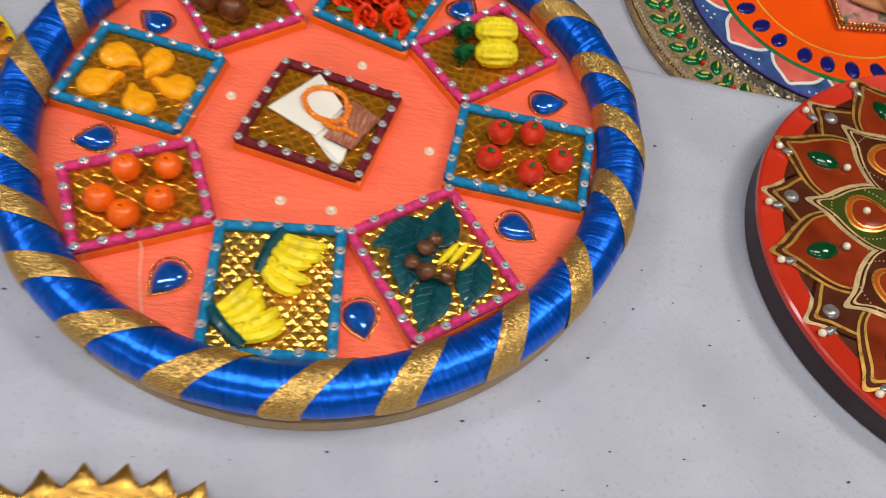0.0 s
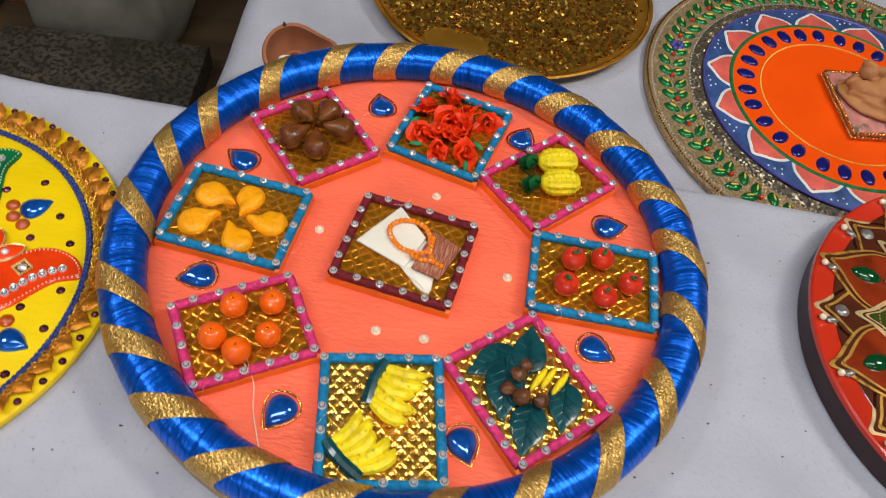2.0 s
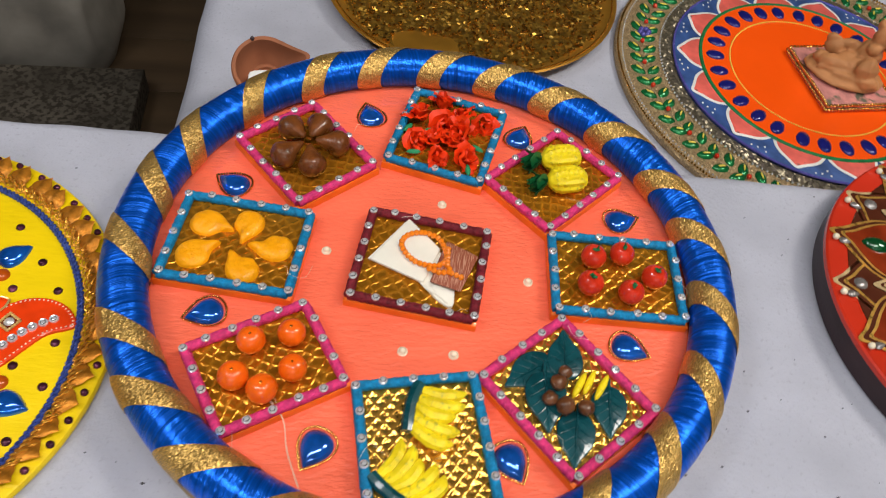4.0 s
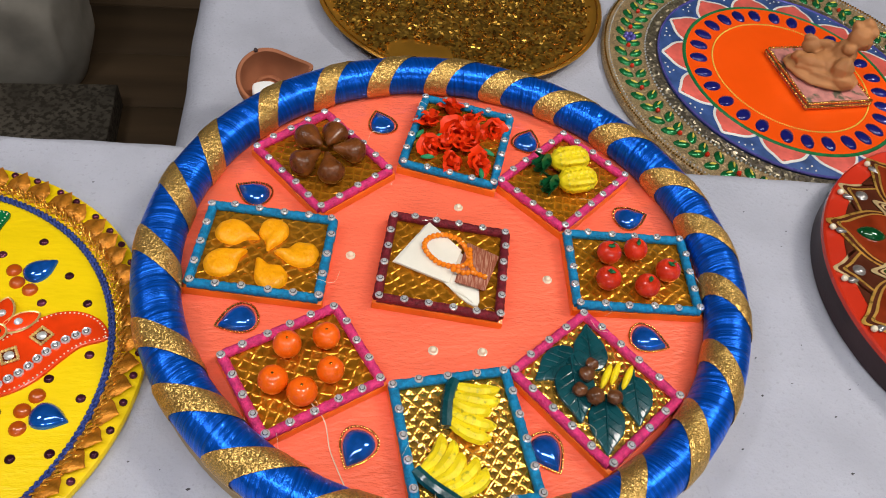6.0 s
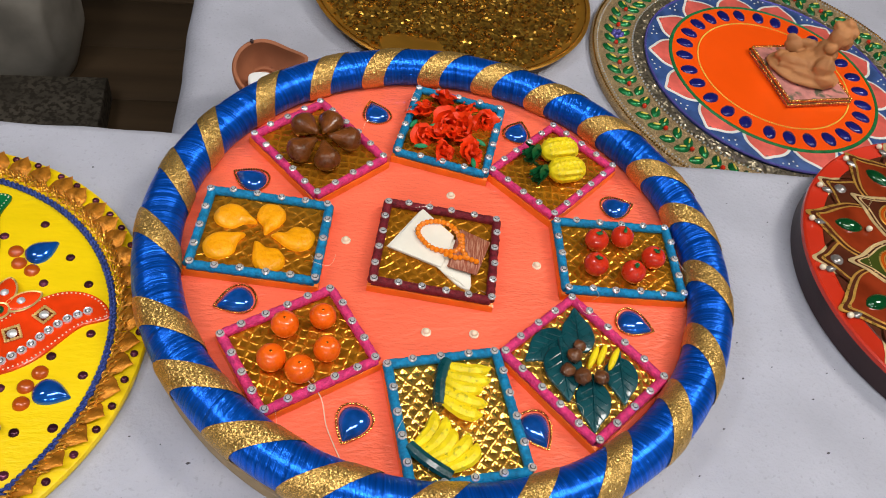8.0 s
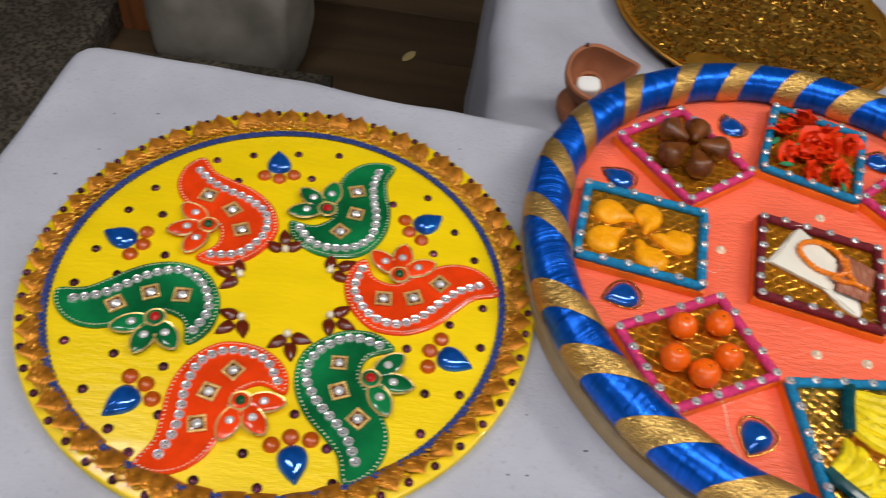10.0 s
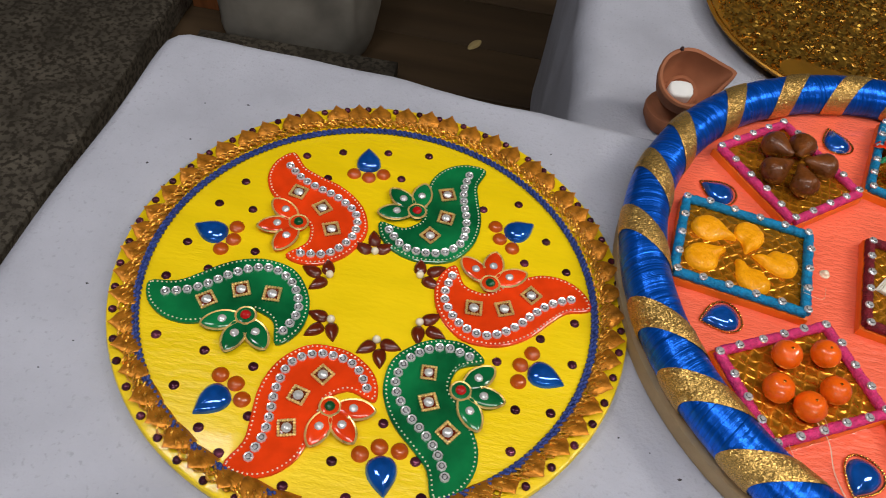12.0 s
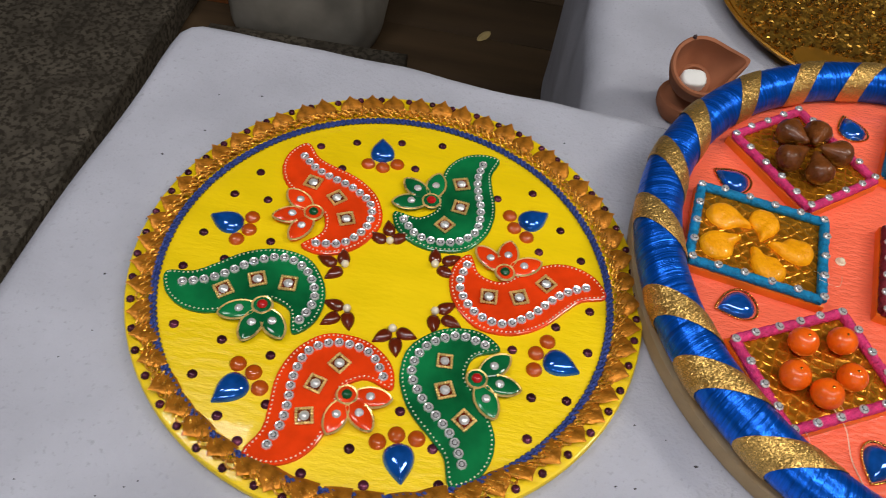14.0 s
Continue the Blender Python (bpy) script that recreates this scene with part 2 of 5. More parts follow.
def dome(outline, h, rings=4, centre=None, bm=None, z=0.0, mi=0, crown=1.0):
    """A cushion over an outline."""
    bm = bm or bmesh.new()
    n = len(outline)
    cx, cy = centre or (sum(p[0] for p in outline) / n, sum(p[1] for p in outline) / n)
    prev = [bm.verts.new((x, y, z)) for x, y in outline]
    base = prev
    for j in range(1, rings + 1):
        a = math.pi / 2 * j / rings
        s, zz = math.cos(a) ** crown, z + h * math.sin(a)
        if j == rings:
            top = bm.verts.new((cx, cy, zz))
            for i in range(n):
                bm.faces.new((prev[i], prev[(i + 1) % n], top)).material_index = mi
        else:
            cur = [bm.verts.new((cx + (x - cx) * s, cy + (y - cy) * s, zz)) for x, y in outline]
            for i in range(n):
                bm.faces.new((prev[i], prev[(i + 1) % n], cur[(i + 1) % n], cur[i])).material_index = mi
            prev = cur
    bm.faces.new(base[::-1]).material_index = mi
    return bm


def ball(r, seg=10, rings=6, sx=1, sy=1, sz=1, bm=None, at=(0, 0, 0), mi=0, turn=None):
    bm = bm or bmesh.new()
    m = Matrix.Translation(at) @ (turn or Matrix()) @ Matrix.Diagonal((r * sx, r * sy, r * sz, 1))
    low, high = bm.verts.new(m @ Vector((0, 0, -1))), bm.verts.new(m @ Vector((0, 0, 1)))
    prev = None
    for j in range(1, rings):
        b = math.pi * j / rings - math.pi / 2
        c, z = math.cos(b), math.sin(b)
        cur = [bm.verts.new(m @ Vector((c * math.cos(TAU * i / seg), c * math.sin(TAU * i / seg), z))) for i in range(seg)]
        for i in range(seg):
            k = (i + 1) % seg
            f = bm.faces.new((prev[i], prev[k], cur[k], cur[i])) if prev else bm.faces.new((low, cur[k], cur[i]))
            f.material_index = mi
        prev = cur
    for i in range(seg):
        bm.faces.new((prev[i], prev[(i + 1) % seg], high)).material_index = mi
    return bm


def sweep(points, radius, closed=False, sides=8, bm=None, mi=0, flat=1.0):
    """A cord along points; radius: a number or a function of 0..1."""
    bm = bm or bmesh.new()
    pts = [Vector(p) for p in points]
    n, rings = len(pts), []
    for i, p in enumerate(pts):
        d = (pts[(i + 1) % n] - pts[i - 1]) if closed else (pts[min(i + 1, n - 1)] - pts[max(i - 1, 0)])
        d.normalize()
        up = Vector((0, 0, 1)) if abs(d.z) < 0.95 else Vector((1, 0, 0))
        side = d.cross(up).normalized()
        up = side.cross(d)
        r = radius(i / max(1, n - 1)) if callable(radius) else radius
        rings.append([bm.verts.new(p + side * (r * math.cos(TAU * k / sides)) + up * (r * flat * math.sin(TAU * k / sides))) for k in range(sides)])
    for j in range(n if closed else n - 1):
        a, b = rings[j], rings[(j + 1) % n]
        for k in range(sides):
            bm.faces.new((a[k], a[(k + 1) % sides], b[(k + 1) % sides], b[k])).material_index = mi
    if not closed:
        bm.faces.new(rings[0][::-1]).material_index = mi
        bm.faces.new(rings[-1]).material_index = mi
    return bm


def smooth(points, steps=6, closed=True):
    """A round curve through a few design points."""
    n, out = len(points), []
    P = [Vector(p) for p in points]
    for i in range(n if closed else n - 1):
        a, b = P[i], P[(i + 1) % n]
        pre = P[i - 1] if closed or i > 0 else a
        post = P[(i + 2) % n] if closed or i + 2 < n else b
        for k in range(steps):
            t = k / steps
            out.append(tuple(0.5 * (2 * a + (b - pre) * t + (2 * pre - 5 * a + 4 * b - post) * t * t + (3 * a - pre - 3 * b + post) * t ** 3)))
    if not closed:
        out.append(tuple(P[-1]))
    return out


def along(points, gap, closed=False):
    """Places at even steps along a line."""
    P = [Vector(p) for p in points] + ([Vector(points[0])] if closed else [])
    out, need = [], 0.0
    for a, b in zip(P, P[1:]):
        length, pos = (b - a).length, need
        while pos < length:
            out.append(a.lerp(b, pos / length))
            pos += gap
        need = pos - length
    return out


def drop(length, width, n=28):
    """A teardrop outline, its point towards +x."""
    out = []
    for i in range(n):
        a = TAU * i / n
        x = math.cos(a)
        out.append((length * (0.5 * x), width * 0.5 * math.sin(a) * (1 - 0.42 * x - (0.30 * max(0, x) ** 2))))
    return out


def leaf_outline(length, width, n=24, bend=0.0):
    out = []
    for i in range(n):
        a = TAU * i / n
        x = math.cos(a)
        y = math.copysign(abs(math.sin(a)) ** 1.35, math.sin(a))
        out.append((length * 0.5 * x, width * 0.5 * y + bend * (1 - x * x)))
    return out


def circle(r, n=40, z=None):
    return [(r * math.cos(TAU * i / n), r * math.sin(TAU * i / n)) + (() if z is None else (z,)) for i in range(n)]


def bead_row(places, r, z, seg=6, rings=4, bm=None, mi=0):
    bm = bm or bmesh.new()
    for p in places:
        ball(r, seg, rings, bm=bm, at=(p[0], p[1], z), mi=mi)
    return bm


def polar(r, deg, z=0.0):
    return Vector((r * math.cos(radians(deg)), r * math.sin(radians(deg)), z))


def place(x, y, z=0.0, turn=0.0):
    return Matrix.Translation((x, y, z)) @ Matrix.Rotation(radians(turn), 4, "Z")


# ---------------------------------------------------------------- the hall
def box(x0, x1, y0, y1, z0, z1, bevel=0.0):
    return slab([(x0, y0), (x1, y0), (x1, y1), (x0, y1)], z1 - z0, bevel, z=z0)


def structure(name, bm, material, label):
    me = bpy.data.meshes.new(name)
    bmesh.ops.recalc_face_normals(bm, faces=bm.faces)
    bm.to_mesh(me)
    bm.free()
    me.materials.append(material)
    return tagged(new(name, me), label, name.split("_")[0], kind="structure")


floor = structure("floor", box(-4, 4, -3, 5, -0.12, -0.012), WOOD, "dark brown dusty floor of the hall")
# unseen walls and ceiling, added to give the gold a dim room to reflect
structure("wall_north", box(-4, 4, 5, 5.15, -0.12, 3.0), PLASTER, "unseen plain plaster wall added round the tables")
structure("wall_south", box(-4, 4, -3.15, -3, -0.12, 3.0), PLASTER, "unseen plain plaster wall added round the tables")
structure("wall_west", box(-4.15, -4, -3, 5, -0.12, 3.0), PLASTER, "unseen plain plaster wall added round the tables")
structure("wall_east", box(4, 4.15, -3, 5, -0.12, 3.0), PLASTER, "unseen plain plaster wall added round the tables")
structure("ceiling", box(-4.15, 4.15, -3.15, 5.15, 3.0, 3.1), PLASTER, "unseen plain plaster ceiling added above the tables")


def rounded(x0, x1, y0, y1, r, n=9):
    out = []
    for cx, cy, a0 in ((x1 - r, y0 + r, -90), (x1 - r, y1 - r, 0), (x0 + r, y1 - r, 90), (x0 + r, y0 + r, 180)):
        out += [(cx + r * math.cos(radians(a0 + 90 * i / n)), cy + r * math.sin(radians(a0 + 90 * i / n))) for i in range(n + 1)]
    return out


def covered_table(m, x1, y0, top, corner, edge, fold, label):
    """A table and the paper cloth over it; the cloth's far left corner is the origin."""
    table = thing("table", m, "plain wooden trestle table under a paper cloth", "table", "cloth-covered tables")
    part("tabletop", box(edge, x1 - edge, y0 + edge, -edge, top - 0.028, top - 0.004), WOOD, table)
    leg = None
    for x in (0.07, x1 - 0.07):
        for y in (y0 + 0.07, -0.07):
            if leg is None:
                leg = part("leg", box(-0.022, 0.022, -0.022, 0.022, 0.0, top - 0.028, 0.003), WOOD, table, m=place(x, y)).data
            else:
                part("leg", leg, WOOD, table, m=place(x, y))
    bm = bmesh.new()
    outline = along(rounded(0, x1, y0, 0, corner), 0.012, True)
    outline = [(p.x, p.y) for p in outline]
    levels = [(inset(outline, edge * (1 - math.sin(a))), top - edge * fold * (1 - math.cos(a))) for a in [radians(d) for d in range(0, 91, 10)]]
    levels += [(outline, top - edge - k * 0.05) for k in range(1, 10)]
    rings = []
    for j, (pts, z) in enumerate(levels):
        ring = []
        for x, y in pts:
            w = noise.noise((x * 9, y * 9, z * 5))
            v = noise.noise((x * 23 + 7, y * 23, z * 9))
            ring.append(bm.verts.new((x + (0.0030 * w + 0.0008 * v) * min(j, 10) / 4, y + (0.0016 * v + 0.0030 * w) * min(j, 10) / 4, z + 0.0012 * v * (j > 2))))
        rings.append(ring)
    n = len(outline)
    for a, b in zip(rings, rings[1:]):
        for i in range(n):
            bm.faces.new((a[i], a[(i + 1) % n], b[(i + 1) % n], b[i]))
    bm.faces.new(rings[0])
    cloth = thing("tablecloth", m, label, "tablecloth")
    part("cover_sheet", bm, CLOTH, cloth)
    return table


covered_table(place(-0.598, 0.521, 0, -3.3), 1.9, -0.85, 0.75, 0.022, 0.017, 1.0, "pale lavender grey paper cloth with scattered specks")
covered_table(place(-0.262, 1.25, 0, -1.1), 1.7, -0.735, 0.67, 0.03, 0.030, 1.0, "pale grey paper cloth over the lower table")


# ---------------------------------------------------------------- the coral plate with fruit panels
fruit_plate = thing("decorative_plate", place(-0.060, 0.356, 0.75),
                    "coral plate with blue and gold wrapped rim and fruit panels", "plate", "decorated plates")
TOP = 0.017
OX, OY = -0.0013, 0.0078  # the rim sits a little off the panels' middle
part("base_board", lathe([(0.188, 0.0), (0.1925, 0.0012), (0.1930, 0.0060), (0.1925, 0.0120), (0.186, 0.0130), (0.178, 0.0130)], 128), TANBOARD, fruit_plate, "raw brown board under the paint", place(OX, OY))
part("painted_face", lathe([(0.1795, TOP - 0.0045), (0.1795, TOP), (0.02, TOP)], 96), CORAL, fruit_plate, "glossy coral pink brushed paint", place(OX, OY))
RC, RT, RZ = 0.1808, 0.0142, 0.0277


def rim_mesh():
    bm = bmesh.new()
    uv = bm.loops.layers.uv.new("UVMap")
    nu, nv = 264, 20
    grid = []
    for i in range(nu):
        a = TAU * i / nu
        ring = []
        for j in range(nv):
            b = TAU * j / nv
            r = RT * (1 + 0.012 * noise.noise((14 * math.cos(a), 14 * math.sin(a), b)))
            ring.append(bm.verts.new(((RC + r * math.cos(b)) * math.cos(a), (RC + r * math.cos(b)) * math.sin(a), r * math.sin(b))))
        grid.append(ring)
    for i in range(nu):
        for j in range(nv):
            f = bm.faces.new((grid[i][j], grid[(i + 1) % nu][j], grid[(i + 1) % nu][(j + 1) % nv], grid[i][(j + 1) % nv]))
            for loop, (du, dv) in zip(f.loops, ((0, 0), (1, 0), (1, 1), (0, 1))):
                loop[uv].uv = ((i + du) / nu * 4 + (j + dv) / nv * 0.05, (j + dv) / nv)
    return bm


part("rim_tube", rim_mesh(), SATIN, fruit_plate, "shiny royal blue satin thread wound round the rim", place(OX, OY, RZ))


def band_mesh():
    """A gold ribbon wound once round the rim tube."""
    bm = bmesh.new()
    nu, nv, grid = 7, 26, []
    for j in range(nv + 1):
        b = -math.pi * 0.62 + math.pi * 2.24 * j / nv - 0.2
        row = []
        for i in range(nu + 1):
            u = i / nu - 0.5
            a = radians(6.1 * u + 4.7 * math.cos(b))
            r = RT + 0.0009 - 0.0004 * (abs(u) > 0.45)
            a2 = -a
            row.append(bm.verts.new(((RC + r * math.cos(b)) * math.cos(a2), (RC + r * math.cos(b)) * math.sin(a2), r * math.sin(b))))
        grid.append(row)
    for j in range(nv):
        for i in range(nu):
            bm.faces.new((grid[j][i], grid[j][i + 1], grid[j + 1][i + 1], grid[j + 1][i]))
    return bm


band = None
BANDS = (113.8, 98.7, 83.3, 68.5, 53.3, 36.5, 18.7, 3.6, -13.9, -31.9, -48.1, -65.3, -81.8, -99.0, -115.0, -130.0, -144.8, -158.4, -179.0, 164.4, 149.6, 130.8)
for turn in BANDS:
    mm = place(OX, OY, RZ, turn)
    if band is None:
        band = part("gold_band", band_mesh(), GOLDRIB, fruit_plate, "gold zari ribbon", mm).data
    else:
        part("gold_band", band, GOLDRIB, fruit_plate, "", mm)

# drop jewels with beaded borders, between the panels
JEWELS = ((-0.038, 0.1442, 102), (0.072, 0.1275, 62), (0.135, 0.0500, 14), (0.1205, -0.0520, -26), (0.040, -0.1245, -68),
          (-0.066, -0.1165, -118), (-0.134, -0.0315, 196), (-0.129, 0.0715, 152))
gem_mesh = border_mesh = None
for x, y, turn in JEWELS:
    mm = place(x, y, TOP, turn + random.uniform(-6, 6)) @ Matrix.Diagonal((0.93, 0.93, 1, 1))
    if gem_mesh is None:
        g = part("jewel", dome(drop(0.0240, 0.0180), 0.0052, 5, (-0.002, 0)), BLUEGEM, fruit_plate, "glossy blue drop jewel", mm)
        gem_mesh = g.data
        b = part("bead_border", bead_row(along(drop(0.0276, 0.0212, 48), 0.00185, True), 0.00095, 0.0009), GOLDBEAD, g, "tiny gold beads")
        border_mesh = b.data
    else:
        g = part("jewel", gem_mesh, BLUEGEM, fruit_plate, "", mm)
        part("bead_border", border_mesh, GOLDBEAD, g)
pearl_mesh = None
for x, y in ((-0.065, 0.017), (0.011, 0.059), (0.063, -0.004), (-0.018, -0.056), (0.012, -0.058)):
    mm = place(x, y, TOP)
    if pearl_mesh is None:
        pearl_mesh = part("pearl", lathe([(0.0032, 0), (0.0031, 0.0008), (0.0022, 0.0011), (0.0021, 0.0022), (0.0014, 0.0031), (0.0004, 0.0034)], 14), PEARL, fruit_plate, "cream half pearl", mm).data
    else:
        part("pearl", pearl_mesh, PEARL, fruit_plate, "", mm)

stone_mesh = None


def rhinestone(parent, x, y, z):
    global stone_mesh
    if stone_mesh is None:
        stone_mesh = part("rhinestone", lathe([(0.0025, 0), (0.0026, 0.0008), (0.0022, 0.0014), (0.0017, 0.0016), (0.0013, 0.0021), (0.0004, 0.0022)], 9, [0, 0, 0, 1, 0]), [SILVERF, DARKFACET], parent, "clear stone", place(x, y, z)).data
    else:
        part("rhinestone", stone_mesh, SILVERF, parent, "", place(x, y, z, random.uniform(0, 60)))


def panel(x, y, turn, w, d, thread, label, foil=None):
    """A small foil-covered board in a thread-wound frame, glued on the plate."""
    p = part("fruit_panel", box(-w / 2 - 0.0010, w / 2 + 0.0010, -d / 2 - 0.0010, d / 2 + 0.0010, 0, 0.0062, 0.0006), ORANGE_EDGE, fruit_plate, label, place(x, y, TOP - 0.0002, turn))
    foil = foil or FOIL
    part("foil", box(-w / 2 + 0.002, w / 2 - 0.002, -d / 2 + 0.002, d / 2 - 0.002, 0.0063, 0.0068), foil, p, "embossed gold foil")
    r = 0.0030
    for a, b, c, e in ((-1, -1, 1, -1), (1, -1, 1, 1), (1, 1, -1, 1), (-1, 1, -1, -1)):
        p0 = Vector((a * (w / 2 - r * 0.6), b * (d / 2 - r * 0.6), 0.0088))
        p1 = Vector((c * (w / 2 - r * 0.6), e * (d / 2 - r * 0.6), 0.0088))
        pts = [p0.lerp(p1, i / 44) for i in range(45)]
        pts = [q + Vector((random.uniform(-1, 1), random.uniform(-1, 1), random.uniform(-1, 1))) * 0.00016 for q in pts]
        jit = [random.uniform(0.94, 1.06) for q in pts]
        part("frame_bar", sweep(pts, lambda t: r * jit[round(t * 44)], sides=10), thread, p, "thread-wound frame bar")
        n = 4 if (p1 - p0).length < 0.068 else 5
        for i in range(n):
            q = p0.lerp(p1, (i + 0.08) / n)
            rhinestone(p, q.x + random.uniform(-0.0006, 0.0006), q.y + random.uniform(-0.0006, 0.0006), 0.0088 + r - 0.0004)
    return p


PZ = 0.0068
centre_panel = panel(-0.0060, 0.0030, -12.4, 0.0794, 0.0716, MAROON, "panel with folded cloth and beads in a maroon frame")
brown_panel = panel(-0.0815, 0.0962, 37.1, 0.0645, 0.0752, PINKT, "panel of brown pear sweets in a pink frame")
rose_panel = panel(0.0166, 0.1184, -18.7, 0.0700, 0.0779, TEALT, "panel of red ribbon roses in a teal frame")
pine_panel = panel(0.0891, 0.0797, 40.6, 0.0785, 0.0612, PINKT, "panel of two yellow pineapples in a pink frame")
apple_panel = panel(0.1187, -0.0038, -4.8, 0.0840, 0.0623, TEALT, "panel of five red apples in a teal frame")
leaf_panel = panel(0.0747, -0.0873, -53.4, 0.0790, 0.0688, PINKT, "panel of betel leaves and nuts in a pink frame", FOILB)
banana_panel = panel(-0.0076, -0.1176, 6.0, 0.0702, 0.0800, TEALT, "panel of two banana bunches in a teal frame", FOILB)
orange_panel = panel(-0.0955, -0.0705, 26.0, 0.0752, 0.0600, PINKT, "panel of five oranges in a pink frame")
mango_panel = panel(-0.1194, 0.0150, -9.8, 0.0817, 0.0666, TEALT, "panel of five yellow mangoes in a teal frame")


fibres = bmesh.new()
random.seed(8)
for p in (centre_panel, brown_panel, rose_panel, pine_panel, apple_panel, leaf_panel, banana_panel, orange_panel, mango_panel):
    for k in range(2):
        a, side = random.uniform(-0.034, 0.034), random.choice((-1, 1))
        o = p.matrix_basis @ (Vector((a, side * 0.031, 0.0118)) if random.random() < 0.5 else Vector((side * 0.036, a * 0.8, 0.0118)))
        d = polar(random.uniform(0.006, 0.016), random.uniform(0, 360))
        n = Vector((-d.y, d.x, 0)) * random.uniform(-0.5, 0.5)
        pts = smooth([tuple(o), tuple(o + d * 0.5 + n + Vector((0, 0, 0.0012))), tuple(o + d + Vector((0, 0, -0.0005)))], 5, False)
        sweep(pts, 0.00009, sides=3, bm=fibres)
part("loose_fibres", fibres, PEARL, fruit_plate, "stray pale thread fibres")["kind"] = "stuff"

CLAYORANGE = mat("orange_clay", (0.90, 0.125, 0.004), 0.3, var=0.15, scale=120, fine=900, bump=0.25, coat=0.7, spot=(0.92, 0.22, 0.015), spots=0.28)
CLAYRED = mat("red_clay", (0.62, 0.032, 0.010), 0.28, var=0.2, scale=120, fine=900, bump=0.15, coat=0.8)
CLAYGREEN = mat("dark_green_clay", (0.008, 0.12, 0.035), 0.4, var=0.3, fine=900)
CLAYMANGO = mat("mango_clay", (0.95, 0.36, 0.003), 0.42, var=0.14, scale=90, fine=330, bump=0.9, depth=0.0012, coat=0.2)
CLAYBROWN = mat("brown_clay", (0.150, 0.044, 0.009), 0.3, var=0.5, scale=120, fine=420, bump=0.8, depth=0.0010, coat=0.3)
CLAYYELLOW = mat("yellow_clay", (0.88, 0.66, 0.014), 0.36, var=0.18, scale=110, fine=300, bump=1.0, depth=0.0009, spot=(0.50, 0.42, 0.03), spots=0.36)
TEALCLAY = mat("teal_clay", (0.004, 0.055, 0.065), 0.28, var=0.3, scale=120, fine=900, bump=0.3, coat=0.5)
NUT = mat("nut_clay", (0.12, 0.042, 0.014), 0.3, var=0.5, scale=220, fine=900, bump=0.5, coat=0.4)
PETALRED = mat("red_ribbon", (0.82, 0.040, 0.004), 0.4, var=0.22, scale=90, fine=900)
RIBGREEN = mat("green_ribbon", (0.02, 0.25, 0.10), 0.4, var=0.2, fine=900)
WHITECLOTH = mat("white_cotton", (0.78, 0.74, 0.64), 0.7, var=0.06, scale=60, fine=1500)
STRIPES = mat("brown_striped_cloth", (0.26, 0.060, 0.028), 0.6, var=0.1, scale=70, fine=260, spot=(0.50, 0.25, 0.16), spots=0.46, stretch=(6, 0.3, 1))
AMBER = mat("amber_glass_bead", (0.93, 0.22, 0.008), 0.1, var=0.2, scale=200, bump=0, coat=0.8)
WHITEPAINT = mat("white_paint", (0.78, 0.77, 0.72), 0.4, var=0.06, fine=500)


def group_of(make, parent, name, spots, material, label, z=PZ, tilt=0):
    """Puts alike little fruits at their places; the meshes are shared."""
    data = None
    for x, y, turn, size in spots:
        mm = place(x, y, z, turn) @ Matrix.Scale(size, 4)
        if tilt:
            mm = mm @ Matrix.Rotation(radians(random.uniform(-tilt, tilt)), 4, "X") @ Matrix.Rotation(radians(random.uniform(-tilt, tilt)), 4, "Y")
        if data is None:
            data = part(name, make(), material, parent, label, mm).data
        else:
            part(name, data, material, parent, "", mm)


def orange_mesh():
    bm = ball(0.0088, 18, 12, sz=0.94, at=(0, 0, 0.0078))
    for v in bm.verts:
        d = math.hypot(v.co.x, v.co.y)
        if v.co.z > 0.012 and d < 0.003:
            v.co.z -= 0.0012 * (1 - d / 0.003)
        v.co *= 1 + 0.035 * noise.noise(v.co * 300)
    return ball(0.0011, 6, 4, bm=bm, at=(0, 0, 0.0148), mi=1)


group_of(orange_mesh, orange_panel, "orange", [(-0.0017, 0.0150, 10, 0.94), (0.0205, 0.0100, 80, 0.92), (-0.0181, -0.0020, 150, 0.96),
         (0.0125, -0.0110, 200, 0.91), (-0.0073, -0.0160, 290, 0.97)], [CLAYORANGE, GOLDBEAD], "small clay orange")


def apple_mesh():
    bm = ball(0.0083, 16, 12, sz=0.92, at=(0, 0, 0.0074))
    for v in bm.verts:
        d = math.hypot(v.co.x, v.co.y)
        if v.co.z > 0.008 and d < 0.004:
            v.co.z -= 0.0022 * (1 - d / 0.004)
    sweep([(0, 0, 0.012), (0.0003, 0.0004, 0.0146), (0.0012, 0.0006, 0.0168)], 0.0008, sides=5, bm=bm, mi=1)
    dome(leaf_outline(0.0052, 0.0028, 10), 0.0008, 2, bm=bm, z=0.0146, mi=1)
    return bm


group_of(apple_mesh, apple_panel, "apple", [(-0.0150, 0.0105, 0, 1), (0.0042, 0.0150, 70, 0.98), (-0.0187, -0.0110, 160, 1.02),
         (0.0067, -0.0150, 250, 1), (0.0232, -0.0015, 320, 1)], [CLAYRED, CLAYGREEN], "small clay apple with green stalk")


